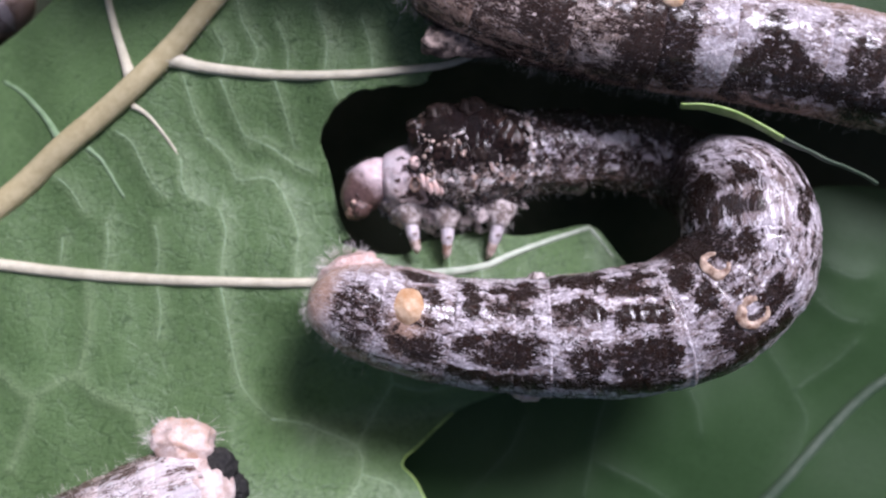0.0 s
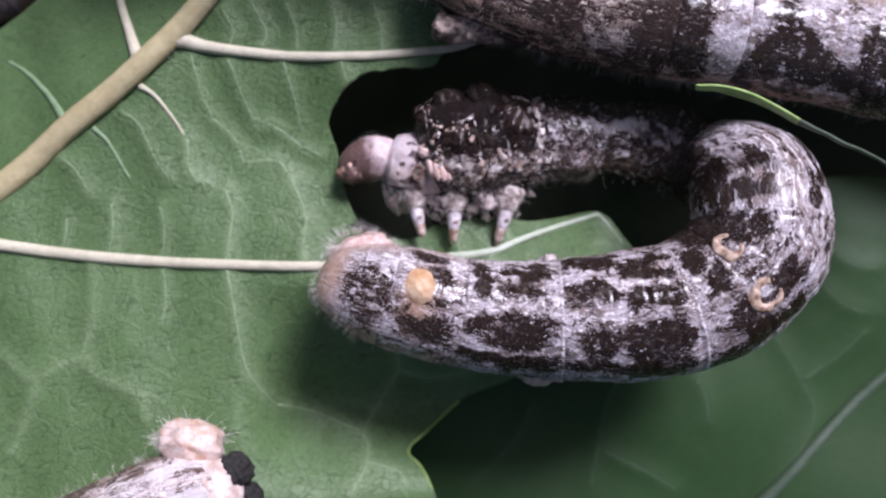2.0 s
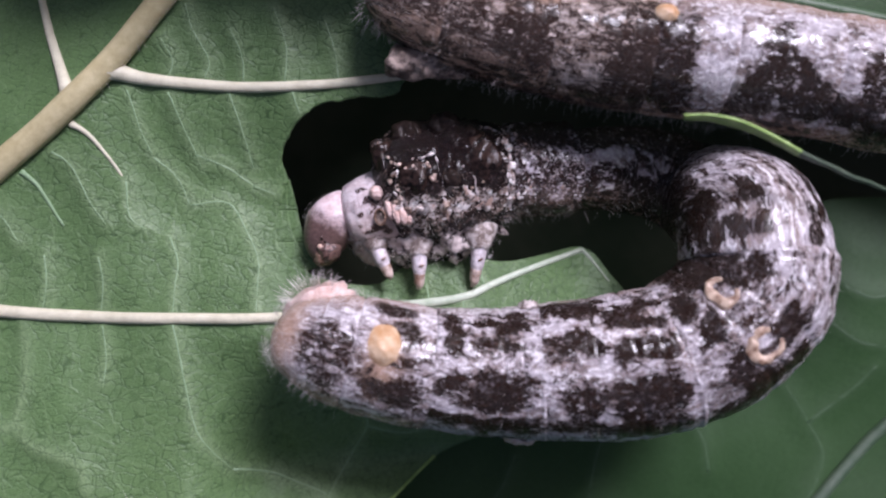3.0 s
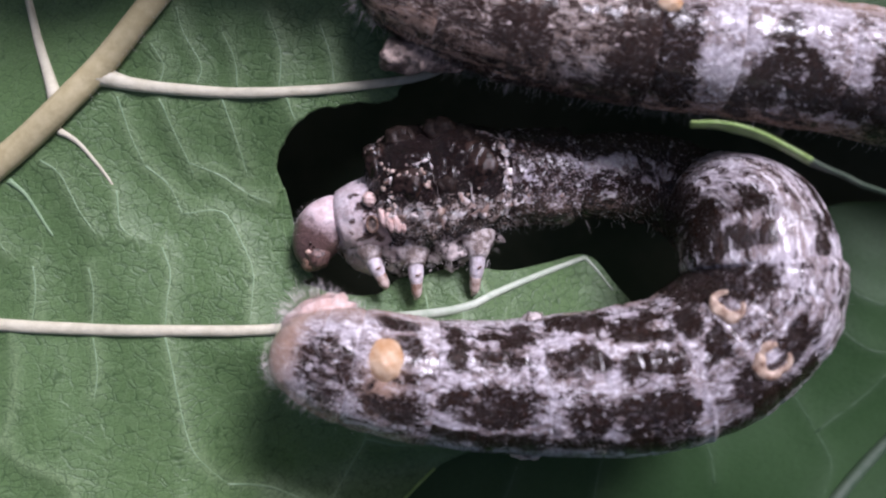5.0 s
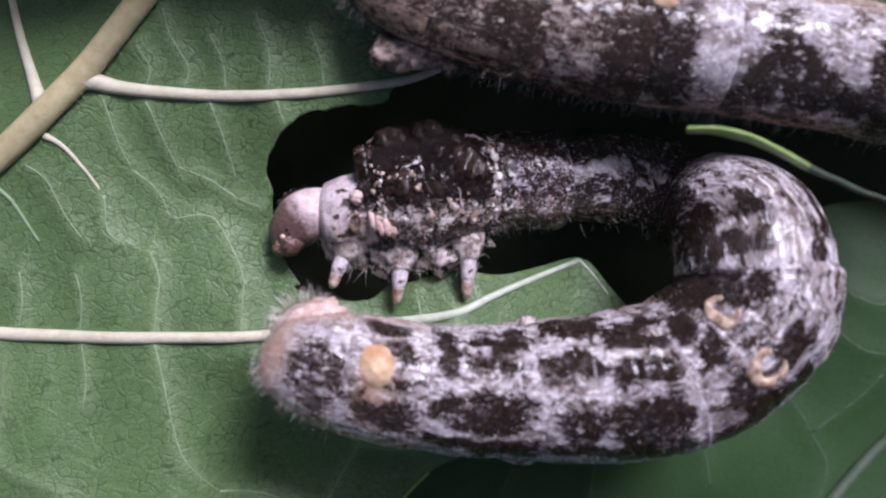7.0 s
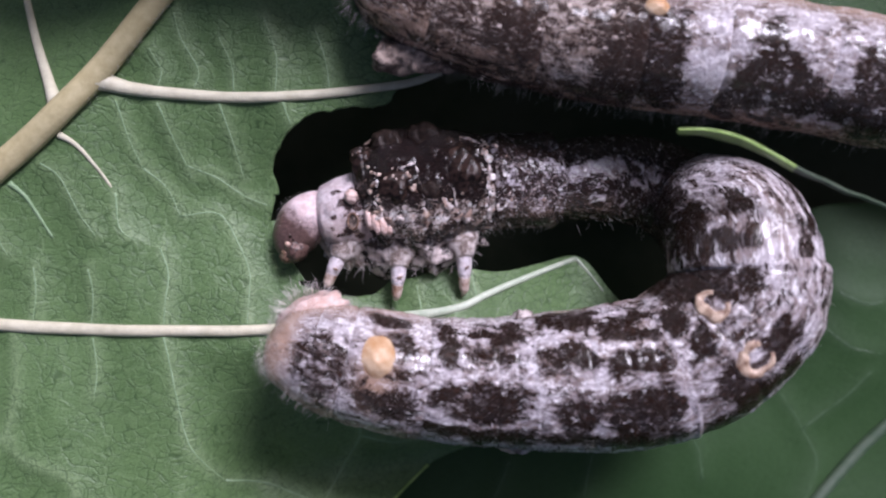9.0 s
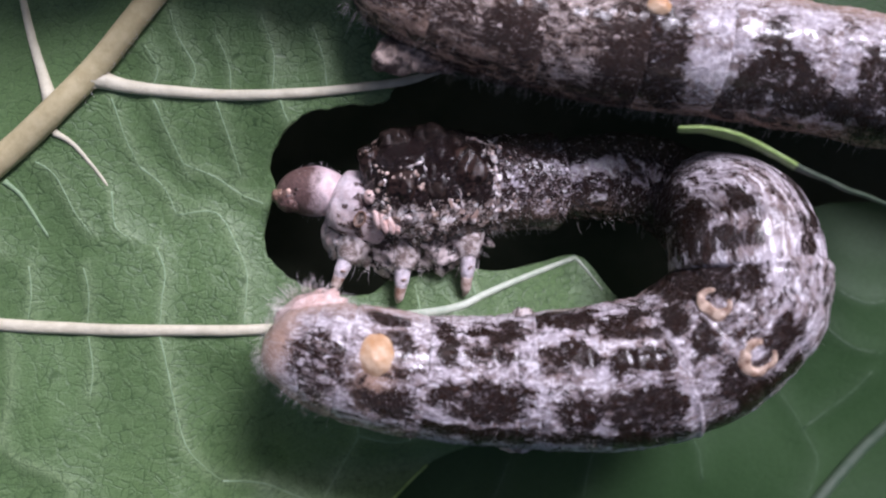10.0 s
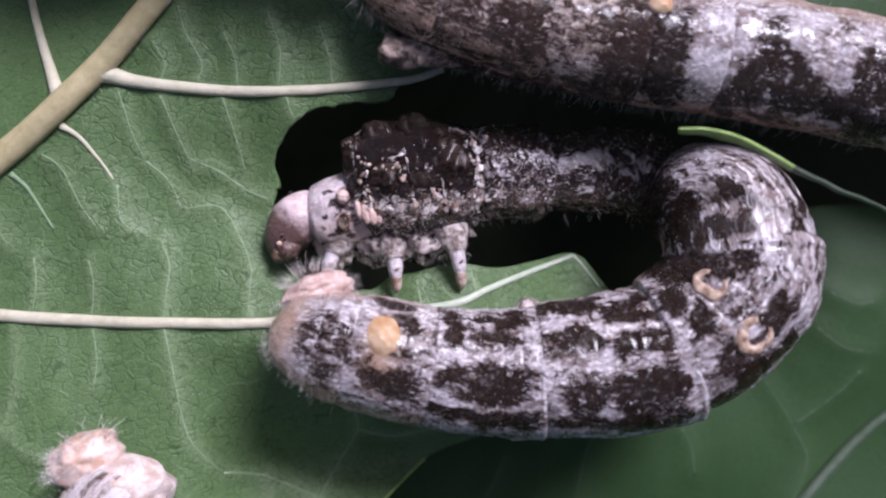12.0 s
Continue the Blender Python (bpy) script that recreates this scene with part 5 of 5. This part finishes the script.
def motions():
    rear = [(0.0, 0.00, 0.00), (0.5, 0.01, -0.01), (1.0, 0.00, 0.07), (1.5, 0.02, 0.17), (2.0, 0.01, 0.13), (2.5, 0.01, 0.08), (3.0, 0.02, 0.16), (5.0, 0.13, 0.09), (5.5, 0.15, 0.09), (6.0, 0.09, 0.11), (6.5, 0.09, 0.18), (7.0, 0.07, 0.17), (9.0, 0.09, 0.24), (9.5, 0.12, 0.31), (10.0, 0.15, 0.33), (10.5, 0.13, 0.52), (11.0, 0.32, 0.92), (11.5, 0.42, 0.92), (12.0, 0.35, 1.29)]
    walk(eater, shifted(eater, rear))
    ring2 = [(0.0, 0.00, 0.00), (0.5, -0.07, -0.09), (1.0, -0.04, -0.17), (1.5, -0.07, -0.22), (2.0, -0.09, -0.24), (2.5, -0.07, -0.17), (3.0, -0.05, -0.31), (5.0, -0.26, -0.31), (5.5, -0.28, -0.23), (6.0, -0.28, -0.29), (6.5, -0.18, -0.39), (7.0, -0.25, -0.42), (9.0, -0.26, -0.46), (9.5, -0.29, -0.51), (10.0, -0.25, -0.58), (10.5, -0.31, -0.81), (11.0, -0.46, -1.29), (11.5, -0.73, -1.02), (12.0, -1.27, -1.08)]
    ring1 = [(0.0, 0.00, 0.00), (0.5, -0.15, -0.09), (1.0, -0.26, -0.08), (1.5, -0.12, -0.27), (2.0, -0.27, -0.34), (2.5, -0.39, -0.24), (3.0, -0.35, -0.31), (5.0, -0.69, -0.27), (5.5, -0.86, -0.33), (6.0, -0.60, -0.33), (6.5, -0.70, -0.38), (7.0, -0.91, -0.36), (9.0, -1.20, -0.46), (9.5, -1.42, -0.52), (10.0, -0.95, -0.74), (10.5, -1.24, -0.85), (11.0, -1.56, -1.29), (11.5, -1.85, -1.01), (12.0, -2.18, -1.10)]
    back3 = [(0.0, 0.00, 0.00), (0.5, -0.14, -0.07), (1.0, -0.33, -0.08), (1.5, -0.13, -0.28), (2.0, -0.22, -0.37), (2.5, -0.44, -0.27), (3.0, -0.44, -0.40), (5.0, -0.81, -0.23), (5.5, -1.03, -0.42), (6.0, -0.51, -0.28), (6.5, -0.68, -0.31), (7.0, -0.98, -0.32), (9.0, -1.35, -0.47), (9.5, -1.60, -0.46), (10.0, -0.93, -0.71), (10.5, -1.30, -0.84), (11.0, -1.66, -1.16), (11.5, -2.03, -0.87), (12.0, -2.44, -1.15)]
    back2 = [(0.0, 0.00, 0.00), (0.5, -0.17, -0.08), (1.0, -0.46, -0.23), (1.5, -0.09, -0.38), (2.0, -0.20, -0.39), (2.5, -0.42, -0.28), (3.0, -0.47, -0.49), (5.0, -0.84, -0.32), (5.5, -1.12, -0.54), (6.0, -0.26, -0.10), (6.5, -0.50, -0.19), (7.0, -0.86, -0.25), (9.0, -1.28, -0.42), (9.5, -1.58, -0.44), (10.0, -0.72, -0.56), (10.5, -1.05, -0.69), (11.0, -1.39, -1.00), (11.5, -1.78, -0.80), (12.0, -2.32, -1.15)]
    collar = [(0.0, 0.00, 0.00), (0.5, -0.15, -0.28), (1.0, -0.30, -0.74), (1.5, 0.30, -0.40), (2.0, -0.35, -0.42), (2.5, -0.61, -0.46), (3.0, -0.54, -0.82), (5.0, -0.96, -0.58), (5.5, -1.18, -0.99), (6.0, -0.66, 0.35), (6.5, -1.01, 0.15), (7.0, -1.29, -0.14), (9.0, -1.75, -0.32), (9.5, -1.96, -0.57), (10.0, -0.92, -0.17), (10.5, -1.59, -0.31), (11.0, -2.09, -0.53), (11.5, -2.41, -0.66), (12.0, -2.70, -1.70)]
    # the rings of the rear half shift and turn a little against each other
    tail = [(0.0, 0.00, 0.00), (2.0, 0.03, -0.04), (2.5, 0.10, -0.03), (3.0, 0.22, 0.00), (5.0, 0.34, 0.08), (6.0, 0.30, 0.14), (7.0, 0.33, 0.18), (9.0, 0.29, 0.17), (10.0, 0.27, 0.17), (11.0, 0.28, 0.18), (12.0, 0.21, 0.14)]
    mid3 = [(0.0, 0.00, 0.00), (2.0, 0.02, -0.02), (2.5, 0.06, 0.00), (3.0, 0.16, 0.09), (5.0, 0.24, 0.16), (6.0, 0.21, 0.20), (7.0, 0.24, 0.25), (9.0, 0.23, 0.24), (10.0, 0.20, 0.24), (11.0, 0.24, 0.19), (12.0, 0.24, 0.06)]
    mid4 = [(0.0, 0.00, 0.00, 0.0), (2.0, -0.01, -0.02, -0.1), (2.5, -0.01, 0.02, -0.1), (3.0, 0.03, 0.12, -0.4), (5.0, 0.04, 0.17, -0.4), (7.0, 0.02, 0.22, -0.6), (9.0, 0.05, 0.21, -0.7), (10.5, 0.07, 0.18, -0.5), (11.0, 0.08, 0.16, -0.3), (11.5, 0.17, 0.14, -0.3), (12.0, 0.20, 0.04, 1.0)]
    bend5 = [(0.0, 0.00, 0.00, 0.0), (2.0, -0.07, -0.02, 0.2), (2.5, -0.13, 0.00, 0.0), (3.0, -0.21, 0.06, -0.2), (5.0, -0.45, 0.08, 0.0), (7.0, -0.46, 0.09, -0.3), (9.0, -0.44, 0.08, -0.3), (10.0, -0.45, 0.08, -0.3), (11.0, -0.55, 0.08, 0.5), (11.5, -0.55, 0.08, 0.7), (12.0, -0.65, 0.20, 2.5)]
    bend6 = [(0.0, 0.00, 0.00, 0.0), (1.0, -0.02, -0.09, 0.0), (2.0, -0.19, -0.12, 0.0), (2.5, -0.28, -0.10, -0.4), (3.0, -0.45, -0.10, -0.6), (5.0, -0.82, -0.06, -0.6), (6.0, -0.78, -0.05, -0.7), (7.0, -0.80, -0.08, -1.0), (9.0, -0.79, -0.12, -0.4), (10.0, -0.80, -0.14, -0.4), (10.5, -0.85, -0.22, -0.4), (11.0, -0.95, -0.40, -0.6), (11.5, -0.98, -0.44, 0.0), (12.0, -1.35, -0.37, 3.2)]
    # towards the end the rear half rolls more than it shifts
    late = lambda t: float(np.interp(t, [10.0, 11.0, 11.5, 12.0], [0.0, 0.25, 0.32, 0.62]))
    rolled = lambda rows, part_of: [(r[0], r[1], r[2] - part_of * late(r[0]), r[3] if len(r) > 3 else 0, -12.0 * part_of * late(r[0])) for r in rows]
    tail, mid3, mid4 = rolled(tail, 1.0), rolled(mid3, 1.0), rolled(mid4, 0.5)
    for ob in (rings["rear0"], rings["rear1"], rings["rear2"], *claspers):
        walk(ob, shifted(ob, tail))
    walk(rings["rear3"], shifted(rings["rear3"], mid3))
    walk(rings["rear4"], shifted(rings["rear4"], mid4))
    walk(rings["rear5"], shifted(rings["rear5"], bend5))
    walk(rings["rear6"], shifted(rings["rear6"], bend6))
    walk(rings["front0"], shifted(rings["front0"], [(t, 0.5 * x + 0.5 * between(bend6, t)[0], 0.5 * y + 0.5 * between(bend6, t)[1]) for t, x, y in ring2]))
    walk(rings["front1"], shifted(rings["front1"], ring2))
    walk(rings["front2"], shifted(rings["front2"], ring1))
    walk(rings["front3"], shifted(rings["front3"], back3))
    walk(rings["front4"], shifted(rings["front4"], back2))
    # the head swings down the bitten edge while it chews, then jumps back up
    swing = [(0, 0), (0.4, 4), (0.8, 15), (1.0, 20), (1.2, 24), (1.3, 10), (1.4, -42), (1.5, -53), (1.8, -44), (2.0, -32), (2.2, -16), (2.5, 0), (2.8, 10), (3.0, 14), (3.3, 22), (3.45, -20), (3.6, -50), (4.0, -30),
             (4.5, 0), (5.0, 10), (5.4, 20), (5.6, 28), (5.7, 15), (5.8, -42), (5.9, -56), (6.0, -46), (6.5, -29), (6.8, -18), (7.0, -8), (7.2, 0), (7.6, 22), (7.75, -10), (7.9, -50), (8.4, -28), (8.8, -6), (9.0, 4), (9.5, 21),
             (9.7, 28), (9.8, 10), (9.9, -46), (10.0, -54), (10.5, -36), (11.0, -24), (11.4, -4), (12.0, 5)]
    walk(head, shifted(head, [(t, *between(collar, t), a) for t, a in swing]))
    walk(rings["front5"], shifted(rings["front5"], [(t, *between(collar, t), 0.5 * a) for t, a in swing]))
    # legs swing about their roots, the feet keep their hold
    walk(legs[0], shifted(legs[0], [(0.0, 0.00, 0.00, 0.00), (0.5, -0.18, -0.05, 1.54), (1.0, -0.40, -0.20, 5.53), (1.5, 0.26, -0.01, -8.17), (2.0, -0.36, -0.16, 0.86), (2.5, -0.66, -0.05, 6.21), (3.0, -0.74, -0.07, 10.36), (5.0, -1.09, 0.02, 12.04), (5.5, -1.14, -0.08, -5.57), (6.0, -0.63, 0.23, -37.52), (6.5, -0.74, 0.44, -40.22), (7.0, -0.93, 0.37, -35.59), (9.0, -1.44, -0.01, -37.30), (9.5, -1.57, -0.07, -33.62), (10.0, -0.90, -0.30, -36.56), (10.5, -1.42, -0.25, -44.70), (11.0, -2.06, -0.71, -48.00), (11.5, -2.25, -0.73, -41.17), (12.0, -2.23, -1.05, -33.32)]))
    walk(legs[1], shifted(legs[1], [(0.0, 0.00, 0.00, 0.00), (0.5, -0.15, -0.10, 2.43), (1.0, -0.42, -0.15, 6.62), (1.5, -0.08, -0.31, 2.66), (2.0, -0.18, -0.20, -0.36), (2.5, -0.37, -0.21, -2.86), (3.0, -0.43, -0.20, 1.42), (5.0, -0.77, -0.07, 3.54), (5.5, -0.99, -0.11, -3.05), (6.0, -0.26, -0.22, -12.83), (6.5, -0.45, -0.16, -12.44), (7.0, -0.76, -0.12, -7.87), (9.0, -1.14, -0.23, -4.04), (9.5, -1.42, -0.25, -0.63), (10.0, -0.66, -0.55, -8.03), (10.5, -0.94, -0.58, -6.47), (11.0, -1.24, -0.78, -5.53), (11.5, -1.59, -0.74, -2.51), (12.0, -2.10, -1.12, 6.53)]))
    walk(legs[2], shifted(legs[2], [(0.0, 0.00, 0.00, 0.00), (0.5, -0.13, -0.06, 1.34), (1.0, -0.30, -0.07, 4.12), (1.5, -0.11, -0.22, 1.34), (2.0, -0.18, -0.21, 1.02), (2.5, -0.37, -0.02, 4.25), (3.0, -0.36, 0.02, 6.63), (5.0, -0.70, 0.22, 9.72), (5.5, -0.92, 0.27, 11.98), (6.0, -0.41, 0.22, 6.13), (6.5, -0.58, 0.22, 8.47), (7.0, -0.87, 0.28, 12.18), (9.0, -1.24, 0.17, 15.39), (9.5, -1.50, 0.17, 18.15), (10.0, -0.82, 0.04, 11.29), (10.5, -1.20, -0.10, 15.01), (11.0, -1.54, -0.46, 17.37), (11.5, -1.88, -0.52, 20.13), (12.0, -2.30, -0.86, 24.97)]))
    walk(top_cat, shifted(top_cat, [(t, x + 0.37, y) for t, x, y in [(0.0, 0.00, 0.00), (0.5, -0.01, -0.20), (1.0, -0.02, -0.37), (1.5, -0.10, -0.31), (2.0, -0.08, -0.32), (2.5, -0.14, -0.42), (3.0, -0.37, -0.92), (5.0, -0.50, -0.19), (5.5, -0.43, 0.12), (6.0, -0.34, 0.14), (6.5, -0.37, 0.01), (7.0, -0.51, 0.13), (9.0, -0.57, 0.11), (9.5, -0.57, 0.09), (10.0, -0.48, -0.03), (10.5, -0.56, -0.18), (11.0, -0.54, -0.06), (11.5, -0.60, -0.07), (12.0, -0.47, 0.28)]]))
    # each strip rests, then is bitten off and drawn in through the mouth
    mouth, gullet = Vector((-5.67, 4.49, 0.20)) * 0.001, Vector((0.89, 6.54, 0.00)) * 0.001
    for ob, t in zip(shreds, (5.05, 5.1, 5.55, 7.5, 9.1, 9.6)):
        rest, inward = pose(*ob.location), Vector((-0.0012, -0.0003, 0))
        walk(ob, [(0, rest), (t, rest), (t + 0.15, pose(*(mouth + inward))), (t + 0.3, pose(*(gullet + inward))), (12.0, pose(*(gullet + inward)))])
    crawl = sorted([(0.0, 0.00, 0.00, 0.00), (0.5, 0.14, -0.33, 0.00), (1.0, 0.18, -0.69, 0.00), (1.5, 0.20, -1.12, 0.00), (2.0, 0.19, -1.23, 0.00), (2.5, 0.11, -1.38, 0.00), (2.8, 0.14, -1.72, 0.00), (11.1, 2.30, -0.36, 26.00), (11.4, 2.12, 0.39, 28.67), (11.6, 1.53, 1.65, 30.44), (11.8, 0.99, 2.72, 32.22), (12.0, 0.51, 3.17, 34.00)] + [(10.6, 2.2, -2.0, 23.0)])
    walk(corner_cat, shifted(corner_cat, crawl))
    walk(pellets[0], shifted(pellets[0], [(t, x + min(t, 1.5) * 0.35, y - min(t, 1.5) * 0.1) for t, x, y, _ in crawl if t < 3] + [(4.0, -4.0, -9.0), (12.0, -4.0, -9.0)]))
    walk(pellets[1], shifted(pellets[1], [(t, x + min(t, 1.5) * 0.3, y - min(t, 1.5) * 0.3) for t, x, y, _ in crawl if t < 3] + [(4.0, -3.0, -9.5), (12.0, -3.0, -9.5)]))


motions()
